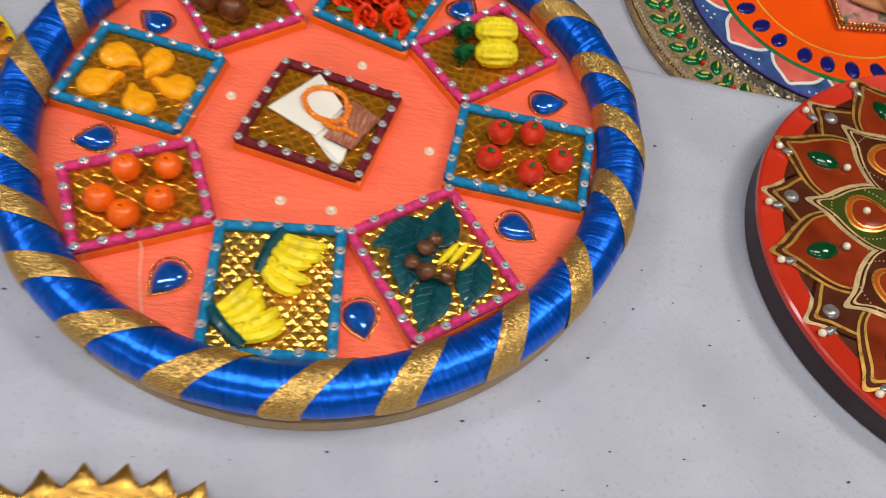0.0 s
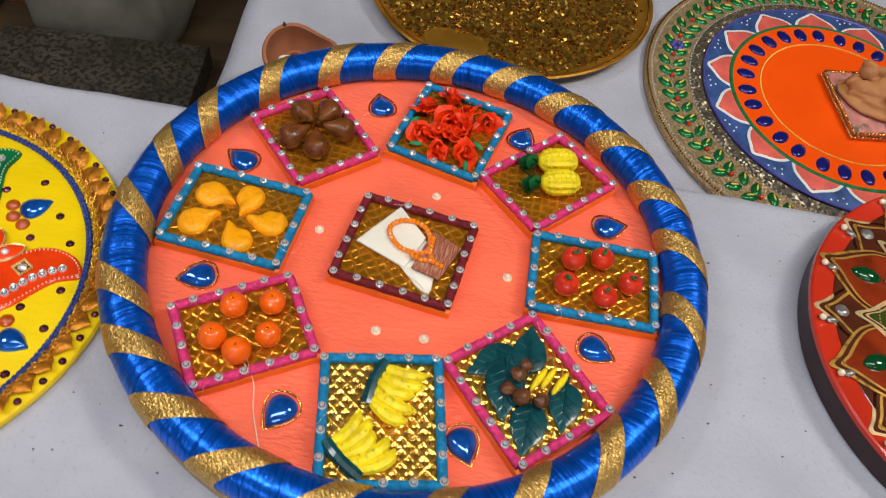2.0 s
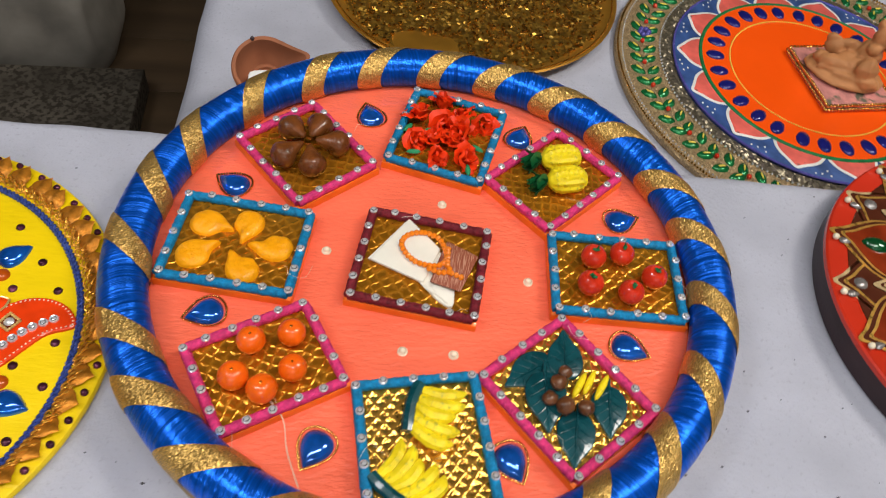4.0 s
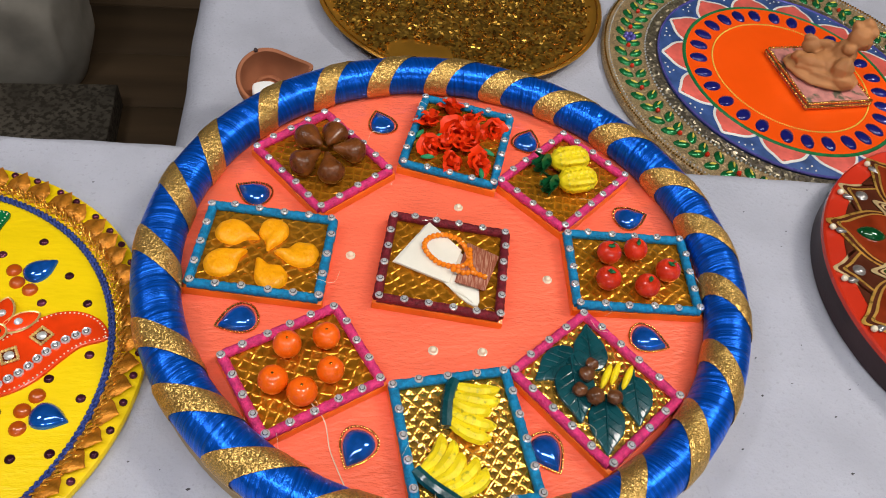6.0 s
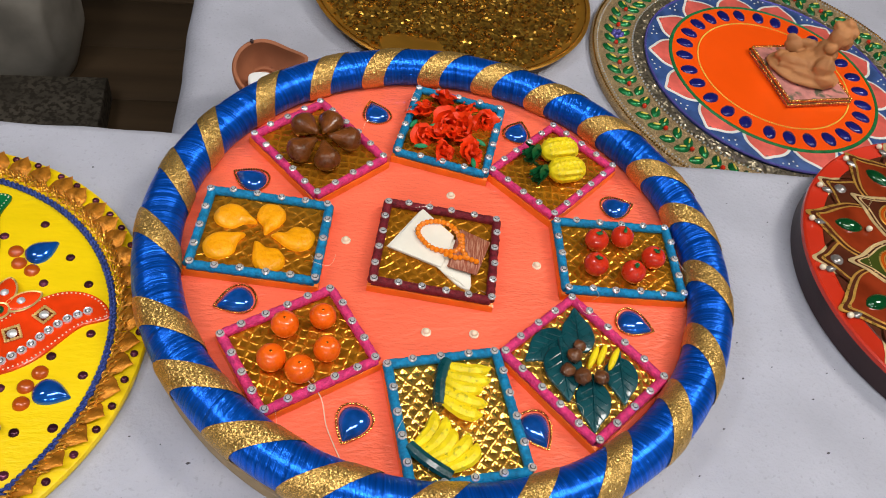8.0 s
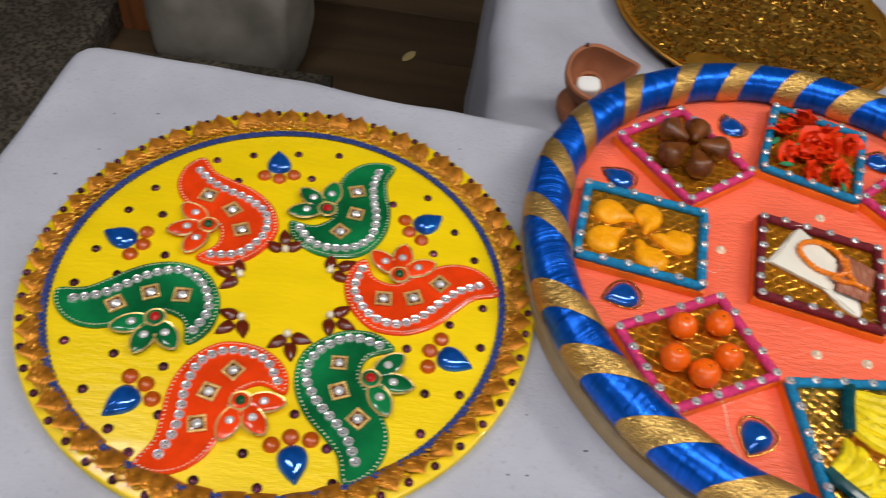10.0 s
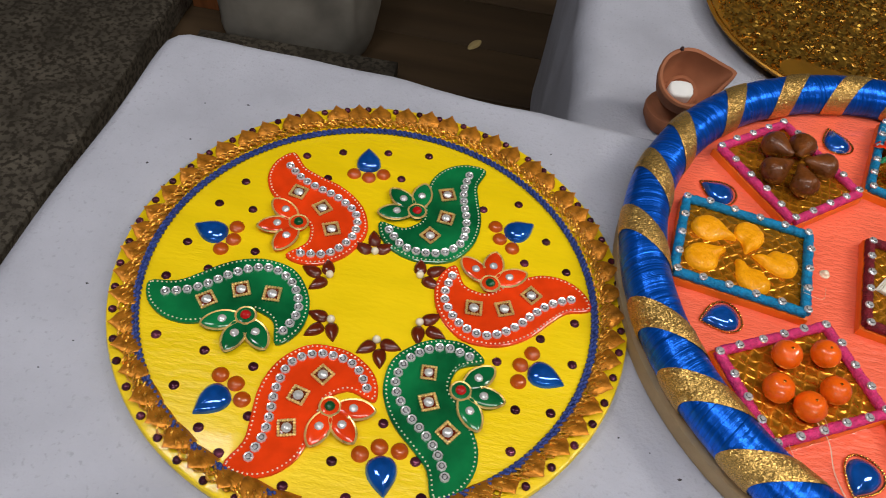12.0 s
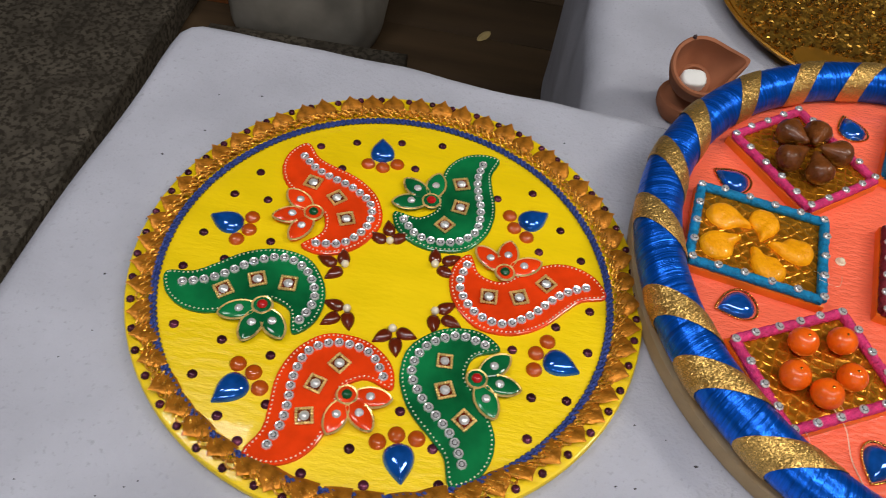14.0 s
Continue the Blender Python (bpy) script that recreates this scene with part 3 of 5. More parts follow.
def mango_mesh():
    pts = smooth([(0.0145, 0.0052), (0.0085, 0.0078), (0.0030, 0.0098), (-0.0040, 0.0098), (-0.0100, 0.0048), (-0.0098, -0.0045), (-0.0030, -0.0086), (0.0050, -0.0062), (0.0088, 0.0004)], 5)
    bm = dome(pts, 0.0042, 6, (-0.002, 0.001), crown=0.7)
    for v in bm.verts:
        if v.co.z > 0.001:
            v.co.z += 0.0010 * noise.noise(v.co * 190)
    return bm


group_of(mango_mesh, mango_panel, "mango", [(-0.0216, 0.0110, -25, 1.10), (0.0017, 0.0165, 250, 1.02), (0.0225, 0.0025, 165, 1.08),
         (-0.0222, -0.0130, 25, 1.12), (0.0083, -0.0170, 115, 1.06)], CLAYMANGO, "flat yellow clay mango")


def pear_mesh():
    prof = [(0.0009, -0.0004), (0.0040, 0.0004), (0.0070, 0.0026), (0.0088, 0.0060), (0.0090, 0.0085), (0.0076, 0.0122), (0.0050, 0.0165), (0.0028, 0.0205), (0.0018, 0.0232), (0.0006, 0.0238)]
    bm = lathe(prof, 16)
    bmesh.ops.transform(bm, matrix=Matrix.Translation((0.0080, 0, 0.0074)) @ Matrix.Rotation(radians(-76), 4, "Y") @ Matrix.Translation((0, 0, -0.0010)) @ Matrix.Diagonal((0.92, 1, 0.92, 1)), verts=bm.verts)
    for v in bm.verts:
        v.co *= 1 + 0.03 * noise.noise(v.co * 200)
    return bm


group_of(pear_mesh, brown_panel, "clay_pear", [(0.001 + 0.0178 * math.cos(radians(a)), -0.001 + 0.0178 * math.sin(radians(a)), a, 1.06) for a in (93, 33, -32, 178, 243)],
         CLAYBROWN, "glossy brown clay pear", PZ)


def rose_mesh():
    """A ribbon rolled into a rosette, its outer turns flaring."""
    bm = bmesh.new()
    rows = []
    for i in range(64):
        t = i / 63
        a = t * 3.1 * TAU
        r = 0.0010 + 0.0040 * t
        flare = 0.0012 + 0.0030 * t * (1 + 0.55 * math.sin(a * 1.55))
        c, s = math.cos(a), math.sin(a)
        top = 0.0088 - 0.0050 * t + 0.0012 * math.sin(a * 1.55 + 1)
        rows.append([bm.verts.new((c * r * 0.7, s * r * 0.7, 0.0004)), bm.verts.new((c * r, s * r, top * 0.6)), bm.verts.new((c * (r + flare * 0.7), s * (r + flare * 0.7), top)), bm.verts.new((c * (r + flare * 1.25), s * (r + flare * 1.25), top - 0.0007))])
    for a, b in zip(rows, rows[1:]):
        for j in range(3):
            bm.faces.new((a[j], b[j], b[j + 1], a[j + 1]))
    for v in bm.verts:
        v.co += Vector((noise.noise(v.co * 330), noise.noise(v.co * 330 + Vector((4, 0, 0))), noise.noise(v.co * 330 + Vector((0, 4, 0))))) * 0.0021
    return bm


random.seed(5)
group_of(rose_mesh, rose_panel, "ribbon_rose", [(x, y, random.uniform(0, 360), random.uniform(1.12, 1.32)) for x, y in
         ((-0.0119, 0.0262), (-0.0219, 0.0083), (-0.0062, 0.0080), (0.0080, 0.0191), (0.0209, 0.0210), (-0.0219, -0.0147),
          (-0.0065, -0.0109), (0.0119, 0.0044), (-0.0040, -0.0263), (0.0153, -0.0203), (0.0043, -0.0100))], PETALRED, "red ribbon rose", PZ + 0.002, 48)
group_of(lambda: dome(leaf_outline(0.0105, 0.0040, 14), 0.0022, 3), rose_panel, "ribbon_leaf",
         [(-0.0141, -0.0021, 60, 1), (-0.0173, -0.0260, 20, 1), (0.0239, -0.0063, -20, 1), (0.0230, -0.0290, -70, 1), (-0.0282, -0.0042, 70, 1)],
         RIBGREEN, "green ribbon leaf", PZ + 0.003)


def pineapple_mesh():
    bm = ball(1, 36, 28, 1, 1, 1)
    for v in bm.verts:
        v.co = Vector((math.copysign(abs(v.co.x) ** 0.7, v.co.x) * 0.0135 + 0.004, v.co.y * 0.0092, v.co.z * 0.0078 + 0.0075))
    for v in bm.verts:
        u, w = v.co.x * 900, math.atan2(v.co.y, v.co.z - 0.007) * 6
        v.co += Vector((0, v.co.y, v.co.z - 0.007)) * 0.12 * math.sin(u + w) * math.sin(u - w)
    return bm


def crown_mesh():
    bm = bmesh.new()
    for k in range(9):
        a, b = TAU * k / 9, 0.25 + 0.45 * (k % 2)
        ax = Vector((-math.cos(b), math.sin(b) * math.cos(a), math.sin(b) * math.sin(a)))
        side = ax.cross(Vector((-1, 0.3, 0.2))).normalized()
        o = Vector((-0.0100, 0, 0.0070))
        pts = [(0.0, 0.0026), (0.0034, 0.0052), (0.0080, 0.0050), (0.0125, 0.0006)]
        up = ax.cross(side) * 0.0007
        rows = [[bm.verts.new(o + ax * d + side * w), bm.verts.new(o + ax * d + up), bm.verts.new(o + ax * d - side * w), bm.verts.new(o + ax * d - up)] for d, w in pts]
        for p, q in zip(rows, rows[1:]):
            for i in range(4):
                bm.faces.new((p[i], p[(i + 1) % 4], q[(i + 1) % 4], q[i]))
    return bm


PINES = [(0.0105, 0.0090, -30, 1.1), (-0.0015, -0.0075, -30, 1.08)]
group_of(pineapple_mesh, pine_panel, "pineapple", PINES, CLAYYELLOW, "yellow clay pineapple")
group_of(crown_mesh, pine_panel, "pineapple_crown", PINES, CLAYGREEN, "dark green clay crown")


def betel_mesh():
    half = [(0.0160, 0.0), (0.0105, 0.0035), (0.0030, 0.0085), (-0.0060, 0.0098), (-0.0130, 0.0060), (-0.0150, 0.0010)]
    pts = smooth(half + [(x, -y) for x, y in half[-1:0:-1]], 4)
    bm = slab(pts, 0.0016, 0.0006)
    sweep([(-0.0190, 0.0003, 0.0012), (-0.0145, 0, 0.0016), (0.0, 0, 0.0018), (0.0140, 0, 0.0016)], lambda t: 0.0010 - 0.0006 * t, sides=6, bm=bm)
    for k in range(5):
        x = -0.011 + 0.0047 * k
        w = (0.0075, 0.0082, 0.0070, 0.0050, 0.0028)[k]
        for s in (1, -1):
            sweep([(x, 0, 0.0016), (x + 0.0030, s * w * 0.55, 0.0018), (x + 0.0050, s * w * 0.95, 0.0015)], 0.0003, sides=5, bm=bm)
    return bm


LEAVES = ((-0.0240, -0.0075, -95, 1.12), (-0.0195, 0.0170, 138, 1.08), (-0.0045, -0.0130, -40, 1.22), (0.0215, -0.0150, -48, 1.10), (0.0215, 0.0120, -45, 1.05))
for i, (x, y, turn, size) in enumerate(LEAVES):
    group_of(betel_mesh, leaf_panel, "betel_leaf", [(x, y, turn, size)], TEALCLAY, "dark teal clay leaf with veins", PZ + 0.0008 * (i % 3))


def nut_mesh():
    bm = ball(0.0047, 12, 8, sz=0.85, at=(0, 0, 0.0050))
    for v in bm.verts:
        v.co += (v.co - Vector((0, 0, 0.005))) * (0.20 * noise.noise(v.co * 420))
    return bm


group_of(nut_mesh, leaf_panel, "areca_nut", [(-0.0102, 0.0069, 0, 0.86), (-0.0076, -0.0013, 50, 1.05), (-0.0036, -0.0123, 120, 0.95), (0.0052, -0.0089, 200, 1.12), (0.0132, 0.0001, 290, 1.0)],
         NUT, "wrinkled brown clay nut", PZ + 0.0012)
group_of(lambda: ball(1, 10, 8, 0.0098, 0.0022, 0.0020, at=(0, 0, 0.0030)), leaf_panel, "yellow_sprig",
         [(0.0002, 0.0086, 111, 1), (0.0025, 0.0145, 112, 0.95), (0.0090, 0.0180, 110, 1.0)], CLAYYELLOW, "yellow clay sprig", PZ + 0.001)


def banana_mesh(k):
    off = (k - 2) * 0.0048
    pts = []
    for i in range(9):
        t = i / 8
        pts.append(((0.0225 + 0.0022 * math.sin(k * 2.3)) * t, off * (1 + 0.28 * t) - 0.0055 * math.sin(t * 2.6) + 0.0012 * k * t, 0.0034 + 0.0022 * math.sin(t * 3.0) - 0.0006 * abs(k - 2)))
    pts = [(x + 0.0008 * noise.noise((x * 120, k, 1)), y + 0.0010 * noise.noise((x * 120, k, 7)), z + 0.0010 * noise.noise((x * 150, k, 3))) for x, y, z in pts]
    return sweep(pts, lambda t: (0.0033 + 0.0005 * noise.noise((t * 6, k * 3, 5))) * (0.72 + 0.5 * math.sin(min(1, t * 1.02) * 2.9)) * (1 - 0.75 * max(0, t - 0.85) / 0.15), sides=8, flat=0.9)


BUNCHES = [(-0.0020, 0.0225, -22, 1.10), (-0.0205, -0.0225, 42, 1.06)]
for k in range(5):
    group_of(lambda: banana_mesh(k), banana_panel, "banana", BUNCHES, CLAYYELLOW, "yellow clay banana")
group_of(lambda: sweep(smooth([(-0.0012, 0.0120, 0.0030), (-0.0024, 0.0040, 0.0040), (-0.0022, -0.0050, 0.0040), (-0.0008, -0.0145, 0.0030)], 4, False), 0.0034, sides=8, flat=0.9),
         banana_panel, "banana_stem", BUNCHES, TEALCLAY, "dark teal clay stem")

# the folded cloth, the striped cloth and the bead string
fold = bmesh.new()
for k in range(3):
    slab([(-0.0154 + 0.0008 * k, 0.0325), (0.0100, 0.0130), (0.0040, -0.0140 - 0.0006 * k), (-0.0330 + 0.001 * k, -0.0035 - 0.0010 * k)], 0.0011, 0.0004, bm=fold, z=PZ + 0.0012 * k)
slab(smooth([(0.0035, 0.0120), (0.0180, 0.0060), (0.0250, -0.0240), (0.0190, -0.0270), (0.0060, -0.0170), (-0.0020, -0.0060)], 3), 0.0016, 0.0005, bm=fold, z=PZ)
for k in range(6):
    sweep([(0.0040 - 0.001 * k, -0.0120, PZ + 0.002), (0.0120 - 0.0008 * k, -0.0195, PZ + 0.0022), (0.0210 - 0.001 * k, -0.0262 + 0.0008 * k, PZ + 0.0018)], 0.0006, sides=5, bm=fold)
part("folded_cloth", fold, WHITECLOTH, centre_panel, "folded white cotton cloth")
stripe = bmesh.new()
for k in range(3):
    slab([(0.0125 + 0.0006 * k, 0.0190), (0.0345, 0.0130 - 0.0006 * k), (0.0275, -0.0150 - 0.0012 * k), (0.0080 + 0.0003 * k, -0.0125 - 0.0010 * k)], 0.0009, 0.0003, bm=stripe, z=PZ + 0.0019 + 0.0010 * k)
part("striped_cloth", stripe, STRIPES, centre_panel, "brown and cream striped cloth")
loop = smooth([(-0.0017, 0.0221), (0.0090, 0.0185), (0.0150, 0.0060), (0.0104, -0.0020), (-0.0037, -0.0018), (-0.0141, 0.0082), (-0.0120, 0.0175)], 8)
string = [(q.x, q.y, PZ + 0.0050) for q in along(loop, 0.0031, True)]
string += [(q.x, q.y, PZ + 0.0060) for q in along([(0.0150, 0.0120), (0.0165, -0.0005), (0.0200, -0.0060), (0.0275, -0.0080)], 0.0032)]
string += [(q.x, q.y, PZ + 0.0060) for q in along([(0.0060, -0.0060), (0.0130, -0.0075), (0.0200, -0.0050)], 0.0032)]
glass_bead = None
for x, y, z in string:
    if glass_bead is None:
        glass_bead = part("glass_bead", ball(0.0020, 8, 6), AMBER, centre_panel, "orange glass bead", place(x, y, z)).data
    else:
        part("glass_bead", glass_bead, AMBER, centre_panel, "", place(x, y, z))
# a loose thread of glue
part("glue_thread", sweep(smooth([(-0.099, -0.085, TOP + 0.012), (-0.084, -0.100, TOP + 0.006), (-0.080, -0.118, TOP + 0.001), (-0.072, -0.140, TOP + 0.001)], 8, False), 0.0003, sides=4), PEARL, fruit_plate, "fine loose thread")


# ---------------------------------------------------------------- the yellow plate with paisleys
YELLOW = mat("yellow_enamel", (0.86, 0.60, 0.004), 0.34, var=0.06, scale=28, fine=150, bump=0.55, depth=0.0009, coat=0.25, stretch=(0.7, 2.0, 1))
GOLDLEAF = mat("gold_sequin", (0.46, 0.17, 0.016), 0.34, metal=0.5, var=0.5, scale=160, fine=420, bump=0.7, depth=0.0008)
LACE = glitter_mat("gold_lace", (0.80, 0.38, 0.045), 1000, 0.3, 0.9, 0.65)
BLUECORD = mat("blue_cord", (0.035, 0.060, 0.24), 0.45, metal=0.2, var=0.5, scale=500, fine=1500, bump=0.8)
REDACRYL = mat("red_acrylic", (0.76, 0.048, 0.005), 0.16, var=0.28, scale=38, fine=400, bump=0.05, coat=0.5)
GREENACRYL = mat("green_acrylic", (0.004, 0.135, 0.040), 0.16, var=0.6, scale=30, fine=400, bump=0.05, coat=0.5)
BROWNGEM = mat("brown_drop_jewel", (0.13, 0.016, 0.004), 0.1, var=0.3, bump=0, coat=0.8)
ORANGEGEM = mat("orange_jewel", (0.46, 0.075, 0.005), 0.1, var=0.25, bump=0, coat=0.8)
PURPLE = mat("purple_rhinestone", (0.10, 0.022, 0.045), 0.12, metal=0.5, var=0.6, scale=60, bump=0, per_piece=0.5)
REDSTONE = mat("red_stone", (0.45, 0.01, 0.01), 0.1, bump=0, coat=0.6)
GREENSTONE = mat("green_stone", (0.004, 0.07, 0.02), 0.1, bump=0, coat=0.6)
CREAMDOT = mat("cream_dot", (0.85, 0.78, 0.55), 0.3, bump=0)

yellow_plate = thing("decorative_plate", place(-0.3942, 0.3128, 0.75), "yellow enamelled plate with red and green paisleys and gold trim", "plate", "decorated plates")
FLAT = 0.0068
INNER = place(-0.0030, -0.0095)  # the paisley pattern sits nearer the front edge
part("board", lathe([(0.145, 0.0), (0.1488, 0.0008), (0.1497, 0.0025), (0.1497, FLAT - 0.0018), (0.1490, FLAT - 0.0005), (0.1478, FLAT), (0.02, FLAT)], 144), YELLOW, yellow_plate, "bright yellow enamelled board")


def wavy_ring(r, z, amp, n, waves, phase=0.0):
    return [(*((r + amp * math.sin(waves * TAU * i / n + phase)) * Vector((math.cos(TAU * i / n), math.sin(TAU * i / n)))), z + amp * math.cos(waves * TAU * i / n + phase)) for i in range(n)]


lace = bmesh.new()
for r, z, ph in ((0.1340, 0.0016, 0), (0.1354, 0.0026, 2.1), (0.1370, 0.0028, 4.2), (0.1386, 0.0022, 1.0), (0.1362, 0.0014, 3.3)):
    sweep(wavy_ring(r, FLAT + z, 0.0015, 720, 96, ph), 0.00062, True, 5, bm=lace)
part("lace_trim", lace, LACE, yellow_plate, "braided gold lace trim", place(-0.0008, -0.0050))
for r, z, ph in ((0.1298, 0.0012, 0.0), (0.1315, 0.0014, 3.1)):
    part("blue_cord", sweep(wavy_ring(r, FLAT + z, 0.0005, 1100, 240, ph), 0.00112, True, 6), BLUECORD, yellow_plate, "twisted dark blue cord", place(-0.0010, -0.0066))

TEETH = 55
random.seed(17)
tooth_mesh = tip_mesh = None
for k in range(TEETH):
    a = 360 / TEETH * k + 2 + random.uniform(-0.7, 0.7)
    mm = place(0, 0, 0, a) @ Matrix.Translation((0.1378, 0, FLAT + 0.0020)) @ Matrix.Rotation(radians(-13 + random.uniform(-8, 6)), 4, "Y") @ Matrix.Rotation(radians(random.uniform(-10, 10)), 4, "X") @ Matrix.Diagonal((random.uniform(0.92, 1.06), 1, 1, 1))
    if tooth_mesh is None:
        tooth = dome([(-0.0045, -0.0074), (0.0018, -0.0076), (0.0050, -0.0056), (0.0078, -0.0022), (0.0104, 0.0), (0.0078, 0.0022), (0.0050, 0.0056), (0.0018, 0.0076), (-0.0045, 0.0074), (-0.0050, 0.0)], 0.0014, 3, (0.001, 0))
        tooth_mesh = part("gold_leaf", tooth, GOLDLEAF, yellow_plate, "pointed gold foil leaf", mm).data
    else:
        part("gold_leaf", tooth_mesh, GOLDLEAF, yellow_plate, "", mm)
    mm = place(0, 0, 0, a + 180 / TEETH) @ Matrix.Translation((0.1458 + random.uniform(-0.0006, 0.0006), 0, FLAT + 0.0006))
    if tip_mesh is None:
        tip_mesh = part("edge_stone", ball(0.0024, 9, 6, sz=0.75), PURPLE, yellow_plate, "dark purple stone", mm).data
    else:
        part("edge_stone", tip_mesh, PURPLE, yellow_plate, "", mm)

PAISLEY = [(0.1202, 0.0015), (0.1205, 0.0135), (0.1134, 0.0239), (0.1029, 0.0295), (0.0921, 0.0302), (0.0783, 0.0280), (0.0680, 0.0250), (0.0615, 0.0275),
           (0.0560, 0.0340), (0.0555, 0.0470), (0.0470, 0.0445), (0.0400, 0.0365), (0.0364, 0.0236), (0.0383, 0.0107), (0.0445, -0.0007),
           (0.0574, -0.0078), (0.0700, -0.0091), (0.0819, -0.0069), (0.0943, -0.0015), (0.1060, 0.0025)]
pais = smooth(PAISLEY, 4)
stones_line = along(smooth([(0.0510, 0.0400), (0.0425, 0.0270), (0.0455, 0.0090), (0.0576, -0.0015), (0.0741, 0.0), (0.0881, 0.0060), (0.0992, 0.0095), (0.1130, 0.0100)], 8, False), 0.0056)
crystal = lathe([(0.0026, 0), (0.0027, 0.0010), (0.0023, 0.0016), (0.0016, 0.0012), (0.0011, 0.0013), (0.0009, 0.0020), (0.0002, 0.0021)], 8, [0, 0, 0, 1, 0, 0])
shared = {}


def diamond_mesh():
    bm = slab([(0.0046, 0), (0, 0.0046), (-0.0046, 0), (0, -0.0046)], 0.0010, 0.0003, mi=1)
    bead_row(along([(0.0050, 0), (0, 0.0050), (-0.0050, 0), (0, -0.0050)], 0.0014, True), 0.00085, 0.0012, 6, 4, bm=bm)
    m2 = lathe([(0.0024, 0.0009), (0.0024, 0.0015), (0.0017, 0.0021), (0.0009, 0.0026), (0.0002, 0.0026)], 9)
    me = bpy.data.meshes.new("tmp")
    for f in m2.faces:
        f.material_index = 2
    m2.to_mesh(me)
    m2.free()
    bm.from_mesh(me)
    bpy.data.meshes.remove(me)
    return bm


def flower_mesh():
    """Three raised petals and a round middle, all edged in gold."""
    bm = bmesh.new()
    for deg in (-52, 4, 56):
        out = [(0.0110 + x, y) for x, y in leaf_outline(0.0185, 0.0100, 22)]
        c, s = math.cos(radians(deg)), math.sin(radians(deg))
        out = [(c * x - s * y, s * x + c * y) for x, y in out]
        dome(out, 0.0013, 3, bm=bm, z=0.0012)
        slab(out, 0.0013, 0, bm=bm)
        sweep([(x, y, 0.0015) for x, y in out], 0.00055, True, 5, bm=bm, mi=1)
        ball(0.0021, 9, 6, sz=0.6, bm=bm, at=(0.0105 * c, 0.0105 * s, 0.0026), mi=3)
    slab(circle(0.0046, 18), 0.0022, 0.0008, bm=bm)
    sweep(circle(0.0046, 20, 0.0018), 0.0006, True, 5, bm=bm, mi=1)
    ball(0.0025, 10, 6, sz=0.7, bm=bm, at=(0, 0, 0.0026), mi=2)
    return bm


PLACES = ((-66.0, 0.0035, 0.0006, 1.048), (-108.5, -0.0095, 0.0002, 1.017), (-162.3, -0.0012, 0.0192, 1.051),
          (136.8, 0.0241, 0.0107, 1.062), (80.2, 0.0354, -0.0137, 1.062), (25.6, 0.0156, -0.0405, 1.061))
for k, (deg, px, py, grow) in enumerate(PLACES):
    red = k % 2 == 1
    base, label = (REDACRYL, "red acrylic paisley with clear stones") if red else (GREENACRYL, "green acrylic paisley with clear stones")
    holder = INNER @ place(px, py, FLAT - 0.0001, deg) @ Matrix.Diagonal((grow, grow, 1, 1))
    key = "paisley"
    if key not in shared:
        shared[key] = slab(pais, 0.0022, 0.0007)
        me = bpy.data.meshes.new("paisley")
        bmesh.ops.recalc_face_normals(shared[key], faces=shared[key].faces)
        shared[key].to_mesh(me)
        me.materials.append(REDACRYL)
        shared[key] = me
    me = shared[key].copy()
    me.materials[0] = base
    p = part("paisley", me, base, yellow_plate, label, holder)
    if "dots" not in shared:
        inner = inset(pais, 0.0016)
        shared["dots"] = part("dotted_edge", bead_row(along(inner, 0.0024, True), 0.00055, 0.0022, 5, 4), CREAMDOT, p, "row of cream dots").data
    else:
        part("dotted_edge", shared["dots"], CREAMDOT, p)
    for q in stones_line:
        if "crystal" not in shared:
            shared["crystal"] = part("rhinestone", crystal, [SILVERF, DARKFACET], p, "clear round stone", place(q.x, q.y, 0.0021)).data
        else:
            part("rhinestone", shared["crystal"], SILVERF, p, "", place(q.x, q.y, 0.0021, random.uniform(0, 60)))
    for x, y, turn in ((0.0560, 0.0165, 25), (0.0722, 0.0122, 50), (0.0900, 0.0172, 72)):
        if "diamond" not in shared:
            shared["diamond"] = part("square_jewel", diamond_mesh(), [BEADGILT, BROWNGEM, SILVERF], p, "square stone in gold beads", place(x, y, 0.0021, turn)).data
        else:
            part("square_jewel", shared["diamond"], GOLDBEAD, p, "", place(x, y, 0.0021, turn + random.uniform(-8, 8)) @ Matrix.Scale(1.12, 4))
    part("flower", flower_mesh(), [base, BEADGILT, GREENSTONE if red else REDSTONE, SILVERF], p, "raised three-petal flower edged in gold", place(0.0698, 0.0296, 0.0018, 58) @ Matrix.Scale(1.14, 4))

GEMS = ((0.1058, 102.0), (0.1070, 39.1), (0.1121, -17.4), (0.1106, -74.3), (0.1060, -127.1), (0.1035, 167.4))
